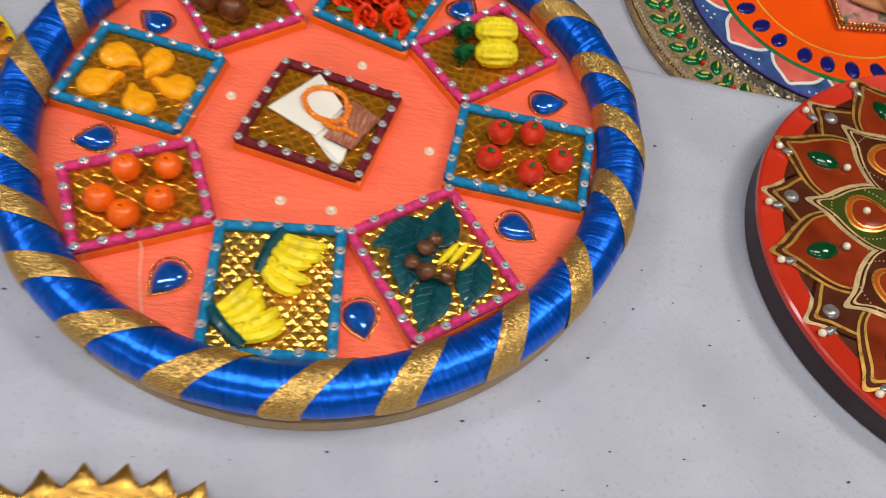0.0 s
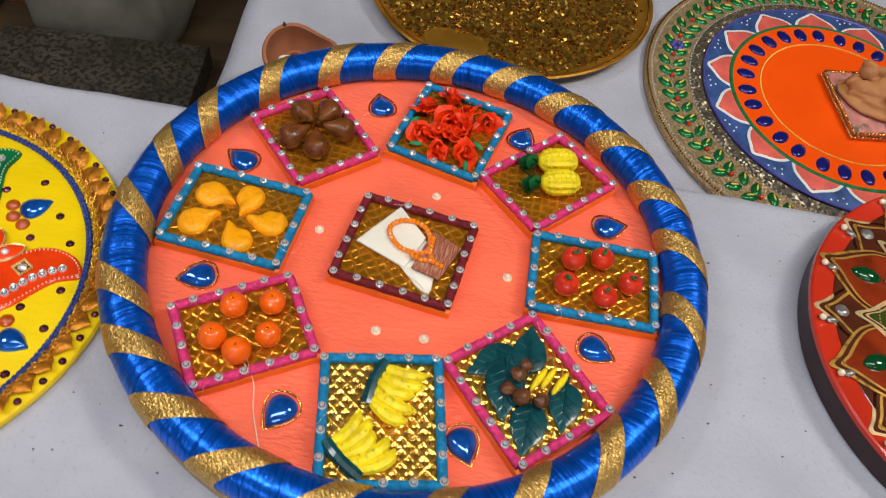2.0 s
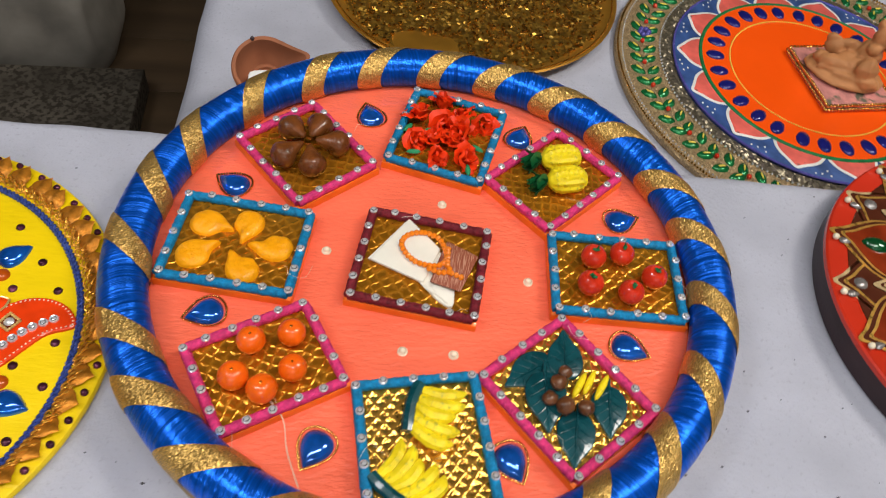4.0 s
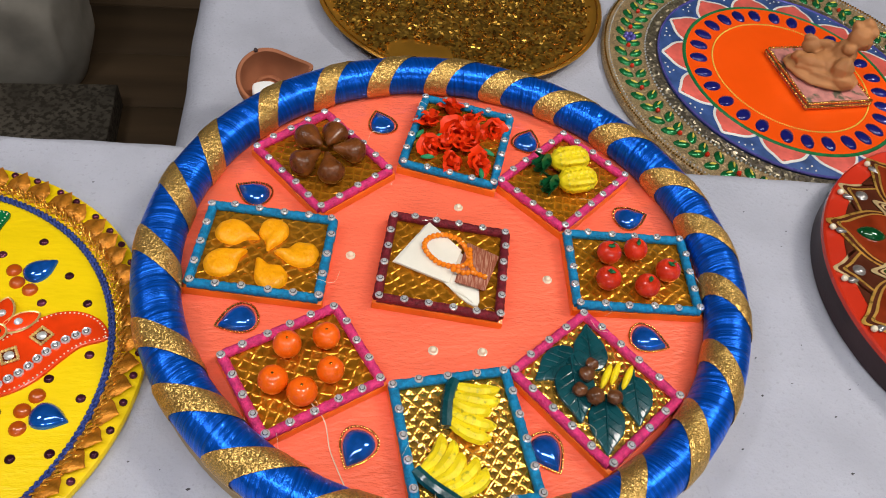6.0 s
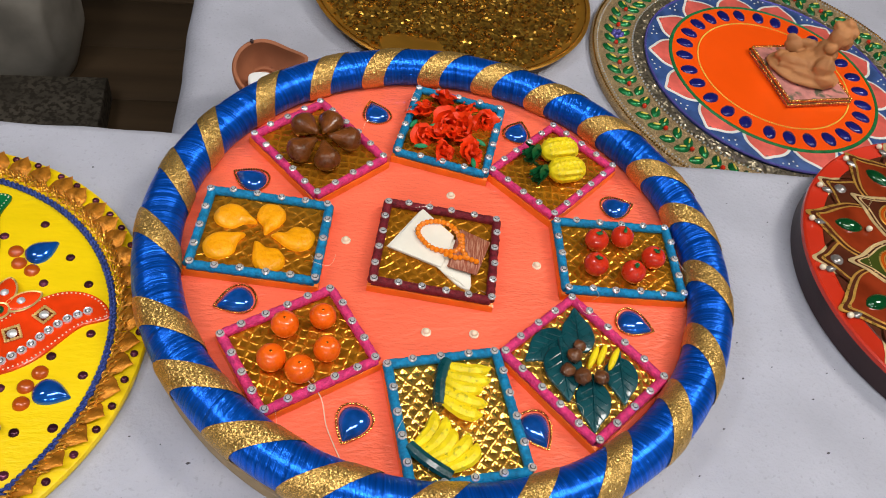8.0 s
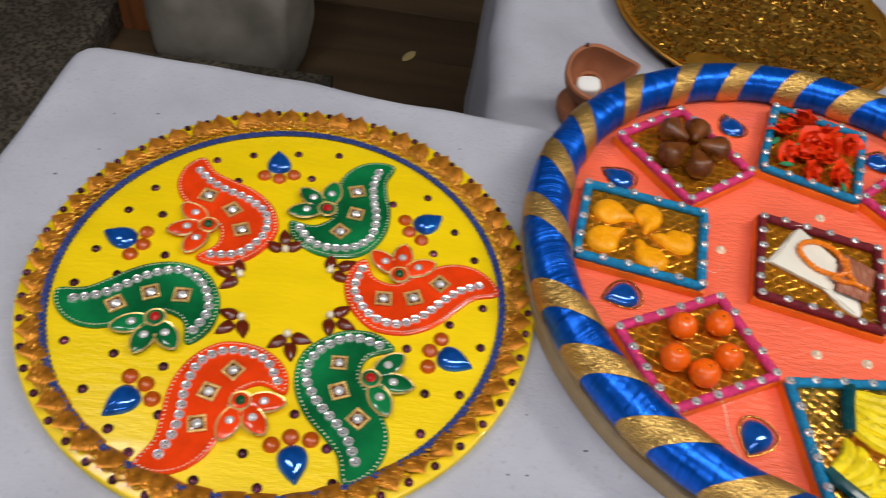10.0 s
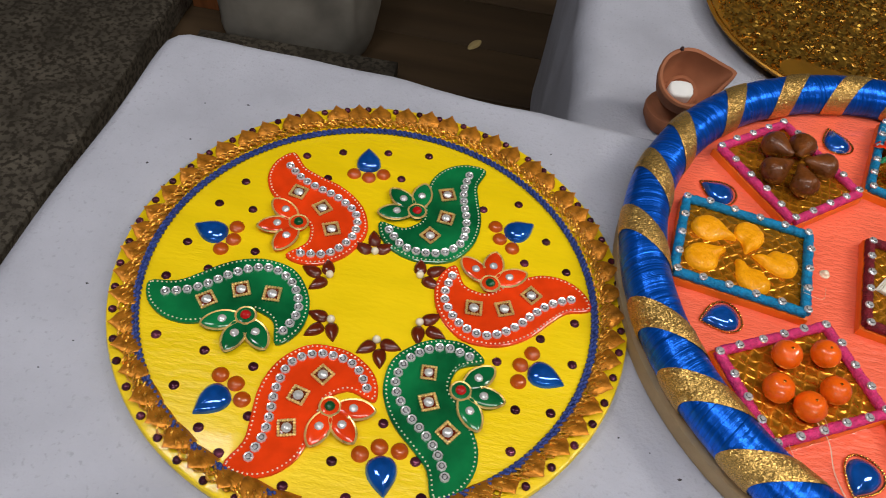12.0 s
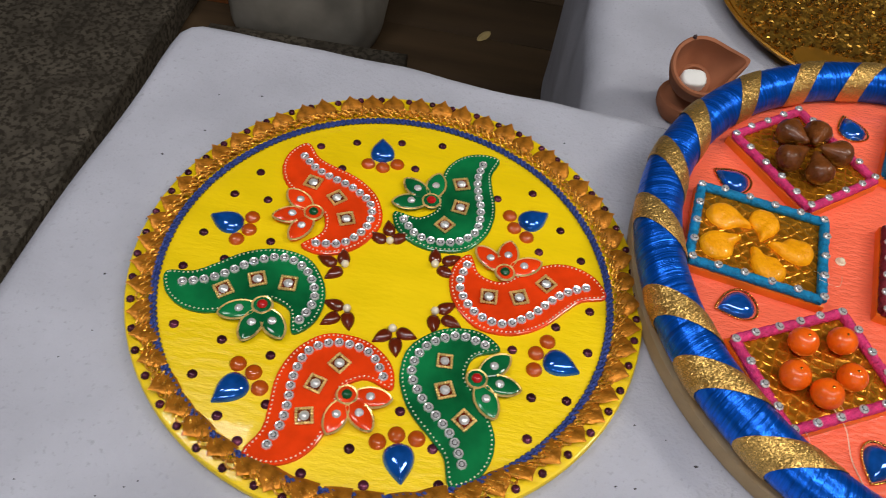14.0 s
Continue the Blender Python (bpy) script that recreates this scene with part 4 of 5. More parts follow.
for r, a in GEMS:
    o = polar(r, a, FLAT)
    mm = INNER @ place(o.x, o.y, FLAT, a)
    if "ygem" not in shared:
        shared["ygem"] = part("jewel", dome(drop(0.0215, 0.0150), 0.0052, 5, (-0.002, 0)), BLUEGEM, yellow_plate, "glossy blue drop jewel", mm).data
    else:
        part("jewel", shared["ygem"], BLUEGEM, yellow_plate, "", mm)
    for dr, da in ((-0.0120, 5.8), (-0.0155, 0.0), (-0.0120, -5.8)):
        o = polar(r + dr, a + da, FLAT)
        if "ybead" not in shared:
            shared["ybead"] = part("orange_stone", dome(circle(0.0046, 18), 0.0032, 4), ORANGEGEM, yellow_plate, "round orange stone", INNER @ place(o.x, o.y, FLAT)).data
        else:
            part("orange_stone", shared["ybead"], ORANGEGEM, yellow_plate, "", INNER @ place(o.x, o.y, FLAT))
CLUSTERS = ((0.0357, 96.4), (0.0394, 33.1), (0.0427, -24.2), (0.0400, -69.5), (0.0354, -126.4), (0.0317, 168.2))
for r, a in CLUSTERS:
    o = polar(r, a)
    out_way = math.degrees(math.atan2(o.y + 0.0010, o.x - 0.0030))
    base = INNER @ place(o.x, o.y, FLAT, out_way)
    for dx, dy, turn in ((-0.0030, 0.0070, 58), (0.0045, 0.0, 0), (-0.0030, -0.0070, -58)):
        mm = base @ place(dx, dy, 0, turn + random.uniform(-7, 7))
        if "ydrop" not in shared:
            shared["ydrop"] = part("drop_stone", dome(drop(0.0128, 0.0074, 20), 0.0030, 4, (-0.001, 0)), BROWNGEM, yellow_plate, "dark amber drop stone", mm).data
        else:
            part("drop_stone", shared["ydrop"], BROWNGEM, yellow_plate, "", mm)
    mm = base @ place(-0.0068, random.uniform(-0.001, 0.001))
    if "ypearl" not in shared:
        shared["ypearl"] = part("pearl", ball(0.0024, 12, 8, at=(0, 0, 0.0022)), PEARL, yellow_plate, "white pearl", mm).data
    else:
        part("pearl", shared["ypearl"], PEARL, yellow_plate, "", mm)
DOTS = ((0.1155, 122.5), (0.1138, 110.6), (0.1140, 95.5), (0.1186, 82.2), (0.1138, 144.8), (0.0926, 118.4), (0.0925, 88.8), (0.1122, 156.6),
        (0.0933, 151.5), (0.0984, 53.9), (0.1200, 48.2), (0.1116, 174.1), (0.0723, 169.2), (0.1149, -172.8), (0.1179, 32.0), (0.1213, 20.0),
        (0.1174, -153.4), (0.0955, -143.7), (0.0779, -129.0), (0.1164, -136.9), (0.0984, -115.9), (0.1188, -123.2), (0.1217, -114.8), (0.1216, -97.6),
        (0.1036, -87.8), (0.1214, -82.9), (0.1056, -64.8), (0.1244, -65.8), (0.0824, -72.3), (0.1080, -31.6), (0.1237, -26.2), (0.1222, -41.2),
        (0.0843, -20.5), (0.1024, -5.3), (0.1231, -10.5), (0.1211, 2.6), (0.0977, 25.8), (0.0931, -177.2))
for r, a in DOTS:
    o = polar(r, a)
    if "ydot" not in shared:
        shared["ydot"] = part("purple_stone", dome(circle(0.0028, 12), 0.0017, 3), PURPLE, yellow_plate, "small dark purple stone", INNER @ place(o.x, o.y, FLAT)).data
    else:
        part("purple_stone", shared["ydot"], PURPLE, yellow_plate, "", INNER @ place(o.x, o.y, FLAT, random.uniform(0, 36)))


# ---------------------------------------------------------------- the red plate with gilded petals
REDLAC = mat("red_lacquer", (0.52, 0.028, 0.010), 0.25, var=0.12, scale=18, fine=200, bump=0.06, coat=0.4)
DARKSIDE = mat("dark_lacquer_side", (0.040, 0.022, 0.024), 0.4, var=0.3, scale=30)
GILT = mat("gilt_line", (0.78, 0.44, 0.09), 0.3, metal=0.7, var=0.3, scale=120, bump=0.1)
PALEGILT = mat("pale_gilt_line", (0.72, 0.54, 0.27), 0.32, metal=0.5, var=0.25, scale=120, bump=0.1)
BROWNLAC = mat("brown_lacquer", (0.075, 0.018, 0.008), 0.22, var=0.3, scale=50, fine=500, coat=0.5, bump=0.08)
RUSTLAC = mat("rust_lacquer", (0.22, 0.026, 0.006), 0.22, var=0.35, scale=40, fine=500, coat=0.5, bump=0.08)
OLIVELAC = mat("olive_lacquer", (0.045, 0.060, 0.008), 0.22, var=0.4, scale=40, fine=500, coat=0.5, bump=0.08)
GREENGEM = mat("green_jewel", (0.003, 0.070, 0.018), 0.08, metal=0.2, var=0.4, scale=90, bump=0, coat=1.0)
GREYGEM = mat("smoky_clear_stone", (0.30, 0.27, 0.25), 0.08, metal=0.5, var=0.4, scale=300, bump=0, coat=0.8)

red_plate = thing("decorative_plate", place(0.3555, 0.333, 0.75), "red lacquered plate with gilded brown petals, pearls and green jewels", "plate", "decorated plates")
RTOP = 0.0235
part("disc", lathe([(0.146, 0.0), (0.1485, 0.0015), (0.1492, 0.012), (0.1497, 0.0195), (0.1492, 0.0225), (0.1478, RTOP), (0.147, RTOP - 0.0006), (0.02, RTOP - 0.0006)], 128,
                   [1, 1, 1, 0, 0, 0, 0]), [REDLAC, DARKSIDE], red_plate, "red lacquered disc with a dark underside")


def petal_outline(r0, r1, spread, flame=False):
    """A pointed petal from r0 to r1 along x; spread: its greatest half width; flame: with hollow sides to the tip."""
    n = r1 - r0
    if flame:
        half = [(r0, spread * 0.55), (r0 + n * 0.20, spread * 0.97), (r0 + n * 0.34, spread), (r0 + n * 0.52, spread * 0.88), (r0 + n * 0.70, spread * 0.58), (r0 + n * 0.87, spread * 0.22)]
    else:
        half = [(r0, spread * 0.30), (r0 + n * 0.26, spread * 0.82), (r0 + n * 0.52, spread), (r0 + n * 0.72, spread * 0.72), (r0 + n * 0.88, spread * 0.25)]
    return smooth([(r1, 0)] + half[::-1] + [(x, -y) for x, y in half], 5)


def gilded(r0, r1, spread, flame, levels):
    """Nested layers: gilt line, dark line, gilt line, field."""
    bm = bmesh.new()
    for i, d in enumerate(levels):
        slab(petal_outline(r0 + d, r1 - d * 2.6, spread - d, flame), 0.0004 + 0.0002 * i, 0, bm=bm, mi=i)
    return bm


def petal_ring(name, r0, r1, spread, z, start, step, count, levels, materials, label):
    data = None
    for k in range(count):
        mm = place(0, 0, z, start + step * k)
        if data is None:
            data = part(name, gilded(r0, r1, spread, True, levels), materials, red_plate, label, mm).data
        else:
            part(name, data, materials, red_plate, "", mm)


Z = RTOP - 0.0005
part("brown_field", lathe([(0.1345, 0), (0.1340, 0.0004), (0.02, 0.0004)], 96), BROWNLAC, red_plate, "dark brown lacquer field", place(0, 0, Z))
petal_ring("brown_petal", 0.088, 0.1480, 0.0290, Z, 171.0, 36, 10, (0, 0.0014, 0.0028, 0.0040), [PALEGILT, BROWNLAC, GILT, BROWNLAC], "dark brown petal in double gilt lines")
petal_ring("rust_petal", 0.084, 0.1485, 0.0290, Z + 0.0009, 153.0, 36, 10, (0, 0.0014, 0.0030, 0.0042), [GILT, BROWNLAC, GILT, RUSTLAC], "rust red petal in double gilt lines")
for k in range(10):
    petal_mats = [PALEGILT, BROWNLAC, PALEGILT, OLIVELAC if k % 2 == 0 else BROWNLAC]
    a = 171.0 + 36 * k
    if k < 2:
        inner = part("inner_petal", gilded(0.030, 0.1210, 0.0265, False, (0, 0.0018, 0.0026, 0.0034)), petal_mats, red_plate,
                     "olive green petal in pale gilt lines" if k == 0 else "brown petal in pale gilt lines", place(0, 0, Z + 0.0018, a))
        shared["inner%d" % k] = inner.data
    else:
        inner = part("inner_petal", shared["inner%d" % (k % 2)], petal_mats, red_plate, "", place(0, 0, Z + 0.0018, a))
    eye_mats = [GILT, ORANGEGEM, GILT, RUSTLAC]
    if "eye" not in shared:
        e = bmesh.new()
        for i, d in enumerate((0, 0.0011, 0.0028, 0.0036)):
            slab([(0.080 - x, y) for x, y in drop(0.034 - 2.5 * d, 0.026 - 2 * d, 36)], 0.0005 + 0.0002 * i, 0.0001, bm=e, z=0.0009, mi=i)
        shared["eye"] = part("swirl", e, eye_mats, inner, "orange drop in gilt rings").data
        shared["pips"] = part("dotted_line", bead_row(along([(0.080 - x, y) for x, y in drop(0.050, 0.036, 48)], 0.0026, True), 0.0005, 0.0011, 5, 4), PALEGILT, inner, "row of gilt dots").data
    else:
        part("swirl", shared["eye"], eye_mats, inner)
        part("dotted_line", shared["pips"], PALEGILT, inner)
    for key, r, da, size, turn in (("rp", 0.0840, 0, 1.15, 0), ("rp", 0.1010, 18, 1.0, 0), ("rp", 0.1435, -5.0, 1.0, 0), ("rp", 0.1435, 14.4, 1.0, 0)):
        o = polar(r, a - da - 1)
        if key not in shared:
            shared[key] = part("pearl", ball(0.0024, 12, 8, at=(0, 0, 0.0018)), PEARL, red_plate, "white pearl", place(o.x, o.y, Z + 0.0025)).data
        else:
            part("pearl", shared[key], PEARL, red_plate, "", place(o.x, o.y, Z + (0.0022 if r < 0.12 else 0.0003)) @ Matrix.Scale(size, 4))
    for key, r, da, turn in (("gg", 0.1155, 18, 0), ("cg", 0.1290, 0, 90), ("dg", 0.1368, -4.2, 0), ("dg", 0.1368, 15.2, 0)):
        o = polar(r, a - da)
        make, m1, lab = {"gg": (lambda: dome(leaf_outline(0.0215, 0.0125, 24), 0.0040, 4), GREENGEM, "green marquise jewel"),
                         "cg": (lambda: dome(circle(0.0048, 16), 0.0022, 3), GREYGEM, "smoky clear stone"),
                         "dg": (lambda: dome(drop(0.0085, 0.0050, 16), 0.0020, 3), GREYGEM, "smoky drop stone")}[key]
        mm = place(o.x, o.y, Z + (0.0018 if key == "gg" else 0.0010), a - da + (8 if key == "gg" else 180))
        if key not in shared:
            shared[key] = part("jewel", make(), m1, red_plate, lab, mm).data
        else:
            part("jewel", shared[key], m1, red_plate, "", mm)
part("hub", dome(circle(0.028, 36), 0.004, 3), BROWNLAC, red_plate, "brown middle boss", place(0, 0, Z + 0.001))

# ---------------------------------------------------------------- the orange plate with a figurine
ORANGEP = mat("orange_paint", (0.95, 0.090, 0.003), 0.36, var=0.06, scale=14, fine=160, bump=0.1, coat=0.2)
BEIGE = glitter_mat("beige_glitter", (0.42, 0.29, 0.15), 900, 0.45, 0.8, 0.5)
SILVERBRAID = glitter_mat("silver_braid", (0.34, 0.29, 0.20), 420, 0.35, 1.0, 0.8)
BLUEP = mat("blue_paint", (0.04, 0.085, 0.24), 0.4, var=0.4, scale=60)
PINKP = mat("salmon_paint", (0.74, 0.13, 0.10), 0.4, var=0.2, scale=60, spot=(0.14, 0.10, 0.09), spots=0.30, fine=130)
GREENP = mat("green_paint", (0.012, 0.16, 0.05), 0.4, var=0.3, scale=120)
LEAFGREEN = mat("green_foil_leaf", (0.010, 0.16, 0.045), 0.2, metal=0.4, var=0.4, scale=200, bump=0, coat=0.4)
YELLOWBEAD = mat("yellow_bugle_bead", (0.80, 0.62, 0.10), 0.25, bump=0)
REDBEAD = mat("red_bead", (0.60, 0.03, 0.01), 0.2, bump=0, coat=0.5)
VIOLET = mat("violet_bead", (0.10, 0.09, 0.35), 0.25, metal=0.2, bump=0)
TERRA = mat("ochre_terracotta", (0.47, 0.205, 0.078), 0.6, var=0.15, scale=50, fine=400, bump=0.2)
FLORAL = mat("pink_floral_cloth", (0.56, 0.22, 0.19), 0.6, var=0.3, scale=70, fine=95, spot=(0.12, 0.11, 0.07), spots=0.42)

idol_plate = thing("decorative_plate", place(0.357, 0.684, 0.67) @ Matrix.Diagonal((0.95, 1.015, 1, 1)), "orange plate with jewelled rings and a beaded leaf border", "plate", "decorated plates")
G = 0.0080
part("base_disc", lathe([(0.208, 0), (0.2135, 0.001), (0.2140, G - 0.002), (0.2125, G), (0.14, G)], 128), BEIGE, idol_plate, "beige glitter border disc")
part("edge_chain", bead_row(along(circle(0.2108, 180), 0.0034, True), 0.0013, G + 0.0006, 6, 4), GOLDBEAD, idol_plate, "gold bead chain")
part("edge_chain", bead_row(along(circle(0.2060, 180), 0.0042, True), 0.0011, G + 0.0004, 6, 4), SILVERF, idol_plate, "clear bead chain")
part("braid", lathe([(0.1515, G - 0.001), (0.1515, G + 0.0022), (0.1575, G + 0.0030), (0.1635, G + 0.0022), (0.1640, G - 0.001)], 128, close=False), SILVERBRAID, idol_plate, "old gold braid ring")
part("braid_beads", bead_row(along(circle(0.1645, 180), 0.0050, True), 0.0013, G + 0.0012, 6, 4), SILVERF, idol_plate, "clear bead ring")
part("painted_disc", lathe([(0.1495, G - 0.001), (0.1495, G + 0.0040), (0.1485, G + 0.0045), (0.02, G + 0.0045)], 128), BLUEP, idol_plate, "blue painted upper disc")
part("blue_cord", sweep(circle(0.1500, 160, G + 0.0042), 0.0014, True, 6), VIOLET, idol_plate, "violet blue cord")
GT = G + 0.0045
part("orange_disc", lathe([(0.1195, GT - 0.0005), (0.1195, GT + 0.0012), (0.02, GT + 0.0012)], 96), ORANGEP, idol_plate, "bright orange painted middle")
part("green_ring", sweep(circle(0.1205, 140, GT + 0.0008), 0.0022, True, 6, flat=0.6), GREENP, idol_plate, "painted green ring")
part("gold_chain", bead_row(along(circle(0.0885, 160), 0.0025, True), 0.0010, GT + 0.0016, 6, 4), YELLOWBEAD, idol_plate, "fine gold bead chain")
ip = [(0.1180, 0.0), (0.1170, 0.0240), (0.1245, 0.0245), (0.1330, 0.0190), (0.1405, 0.0095), (0.1470, 0.0)]
ip_out = smooth(ip + [(x, -y) for x, y in ip[-2:0:-1]], 4)
for k in range(14):
    mm = place(0, 0, GT - 0.0002, 141.0 + 360 / 14 * k)
    if "ipetal" not in shared:
        bm = slab(ip_out, 0.0008, 0.0001)
        slab(inset(ip_out, 0.0030), 0.0010, 0.0001, bm=bm, mi=1)
        shared["ipetal"] = part("painted_petal", bm, [WHITEPAINT, PINKP], idol_plate, "salmon petal with a white outline", mm).data
    else:
        part("painted_petal", shared["ipetal"], WHITEPAINT, idol_plate, "", mm)
    for r, da in ((0.1435, 10), (0.1440, 13.5), (0.1385, 12.2), (0.1450, 7.5)):
        o = polar(r, 141.0 + 360 / 14 * k + da)
        if "wdot" not in shared:
            shared["wdot"] = part("white_dot", dome(circle(0.0011, 8), 0.0007, 2), WHITEPAINT, idol_plate, "white paint dot", place(o.x, o.y, GT)).data
        else:
            part("white_dot", shared["wdot"], WHITEPAINT, idol_plate, "", place(o.x, o.y, GT))
for k in range(28):
    a = 360 / 28 * k + random.uniform(-1, 1)
    o = polar(0.1045, a)
    mm = place(o.x, o.y, GT + 0.0011, a)
    if "igem" not in shared:
        shared["igem"] = part("jewel", dome([(0.0103 * math.cos(TAU * i / 24), 0.0070 * math.sin(TAU * i / 24)) for i in range(24)], 0.0034, 4), NAVYGEM, idol_plate, "dark blue drop jewel", mm).data
    else:
        part("jewel", shared["igem"], NAVYGEM, idol_plate, "", mm)
for k in range(33):
    a = 360 / 33 * k + 4
    for dr, da, turn, key in ((0.0085, 1.2, 50, "gl"), (-0.0085, 1.2, 130, "gl"), (0.0065, 6.4, 58, "gl"), (-0.0065, 6.4, 122, "gl"), (0.0, -2.0, 0, "rb"), (0.0085, 1.2, 50, "yb"), (-0.0085, 1.2, 130, "yb"), (0.0065, 6.4, 58, "yb"), (-0.0065, 6.4, 122, "yb")):
        o = polar(0.1840 + dr, a + da)
        make, m1, nm, lab, h = {"gl": (lambda: dome(leaf_outline(0.0180, 0.0108, 14), 0.0034, 3), LEAFGREEN, "green_leaf", "green foil leaf bead", 0),
                                "rb": (lambda: ball(0.0026, 8, 6, at=(0, 0, 0.0022)), REDBEAD, "red_bead", "small red bead", 0),
                                "yb": (lambda: ball(1, 8, 6, 0.0042, 0.0011, 0.0011), YELLOWBEAD, "yellow_bead", "thin yellow bead", 0.0036)}[key]
        mm = place(o.x, o.y, G + h, a + turn - 90 + 180 * (dr < 0) * 0)
        if "leaf" + key not in shared:
            shared["leaf" + key] = part(nm, make(), m1, idol_plate, lab, mm).data
        else:
            part(nm, shared["leaf" + key], m1, idol_plate, "", mm)
o = polar(0.183, 161)
part("bead_flower", bead_row([(0.005 * math.cos(TAU * i / 6), 0.005 * math.sin(TAU * i / 6)) for i in range(6)], 0.0032, 0.0025, 8, 6), VIOLET, idol_plate, "violet bead flower", place(o.x, o.y, G))
seat = part("cushion", box(-0.040, 0.040, -0.045, 0.045, 0, 0.0085, 0.002), FLORAL, idol_plate, "pink floral cushion tile", place(0.029, -0.006, GT + 0.001, 6))
edge_line = [(-0.040, -0.045), (0.040, -0.045), (0.040, 0.045), (-0.040, 0.045)]
part("bead_border", bead_row(along(edge_line, 0.0040, True), 0.0019, 0.0080, 7, 5), GOLDBEAD, seat, "gold bead edging")
part("bead_border", bead_row(along([(x * 1.03, y * 1.03) for x, y in edge_line], 0.0040, True), 0.0018, 0.0040, 7, 5), GOLDBEAD, seat, "gold bead edging")

figure = bmesh.new()
for x, y, z, sx, sy, sz in ((0, 0, 0.005, 0.037, 0.026, 0.006), (0.012, 0.009, 0.022, 0.013, 0.012, 0.016), (0.004, 0.002, 0.015, 0.018, 0.015, 0.010),
                            (-0.012, -0.006, 0.014, 0.016, 0.008, 0.008), (0.014, -0.010, 0.019, 0.010, 0.009, 0.013), (0.019, -0.014, 0.011, 0.012, 0.008, 0.007),
                            (-0.024, 0.000, 0.013, 0.008, 0.006, 0.006), (-0.016, 0.012, 0.020, 0.010, 0.006, 0.008), (-0.020, 0.014, 0.026, 0.007, 0.005, 0.005),
                            (-0.002, 0.012, 0.027, 0.012, 0.005, 0.005), (0.013, 0.002, 0.034, 0.006, 0.006, 0.006), (0.018, 0.012, 0.042, 0.011, 0.010, 0.012), (0.015, 0.011, 0.034, 0.007, 0.007, 0.008),
                            (0.013, 0.016, 0.051, 0.006, 0.006, 0.005), (0.020, 0.018, 0.054, 0.007, 0.006, 0.006), (0.027, 0.015, 0.049, 0.005, 0.006, 0.006), (0.027, 0.011, 0.039, 0.004, 0.005, 0.006), (-0.006, -0.012, 0.011, 0.020, 0.004, 0.004), (0.006, -0.016, 0.010, 0.018, 0.004, 0.004)):
    ball(1, 14, 10, sx, sy, sz, bm=figure, at=(x, y, z))
for v in figure.verts:
    v.co += Vector((noise.noise(v.co * 160), noise.noise(v.co * 160 + Vector((9, 0, 0))), noise.noise(v.co * 160 + Vector((0, 9, 0))))) * 0.0016
me = bpy.data.meshes.new("figurine")
figure.to_mesh(me)
figure.free()
me.materials.append(TERRA)
for q in me.polygons:
    q.use_smooth = True
fig = tagged(new("figurine", me), "small ochre terracotta seated figurine on a cushion tile", "figurine")
fuse = fig.modifiers.new("fuse", "REMESH")
fuse.mode, fuse.voxel_size, fuse.use_smooth_shade = "VOXEL", 0.0011, True
fig.matrix_basis = place(0.383, 0.676, 0.67 + GT + 0.0087, -27) @ Matrix.Scale(1.1, 4)

# ---------------------------------------------------------------- the gold plate at the back
GOLDSAT = mat("dull_gold_satin", (0.40, 0.19, 0.022), 0.38, metal=0.6, var=0.2, scale=30, fine=300, bump=0.2)
SEQUIN = glitter_mat("gold_sequin_cloth", (0.40, 0.22, 0.03), 330, 0.35, 1.1, 0.8)
gold_plate = thing("decorative_plate", place(0.0125, 0.8115, 0.67), "dull gold plate crusted with gold beads and sequins", "plate", "decorated plates")
part("dish", lathe([(0.130, 0.0), (0.145, 0.003), (0.157, 0.0125), (0.1585, 0.0150), (0.1570, 0.0162), (0.150, 0.0125), (0.143, 0.0100), (0.02, 0.0100)], 128, [0, 0, 0, 0, 0, 0, 1]), [GOLDSAT, SEQUIN], gold_plate, "gold dish lined with sequin cloth")
part("edge_chain", bead_row(along(circle(0.1535, 160), 0.0026, True), 0.0011, 0.0150, 6, 4), GOLDBEAD, gold_plate, "gold bead chain")
random.seed(11)
scatter = bmesh.new()
for i in range(1300):
    p = polar(0.147 * math.sqrt(random.random()), random.uniform(0, 360))
    if math.hypot((p.x + 0.055) * 0.55, p.y + 0.112) > 0.019:
        ball(random.choice((0.0011, 0.0014, 0.0016, 0.0024)), 6, 4, bm=scatter, at=(p.x, p.y, 0.0108 + random.uniform(0, 0.0012)))
part("bead_crust", scatter, GOLDBEAD, gold_plate, "crust of gold beads")["kind"] = "stuff"
# added patch standing for the bare satin in a gap of the beads
part("satin_petal", dome(smooth([(-0.026, 0.010), (-0.010, 0.020), (0.006, 0.014), (0.022, 0.012), (0.026, -0.006), (0.006, -0.016), (-0.018, -0.012)], 6), 0.0012, 2), GOLDSAT, gold_plate, "smooth dull gold satin patch", place(-0.055, -0.112, 0.0100) @ Matrix.Scale(1.25, 4))

# ---------------------------------------------------------------- the plate with a toothed gold edge
CRINKLE = mat("crinkled_gold_foil", (0.66, 0.36, 0.07), 0.25, metal=0.9, var=0.25, scale=60, fine=330, bump=1.0, depth=0.0016, stretch=(0.5, 1.6, 1))
tooth_plate = thing("decorative_plate", place(-0.1102, 0.0186, 0.75), "gold plate with crinkled foil and a toothed edge", "plate", "decorated plates")
part("dish", lathe([(0.100, 0), (0.110, 0.002), (0.1135, 0.012), (0.1120, 0.0145), (0.104, 0.0135), (0.02, 0.0125)], 128), CRINKLE, tooth_plate, "crinkled gold foil disc")
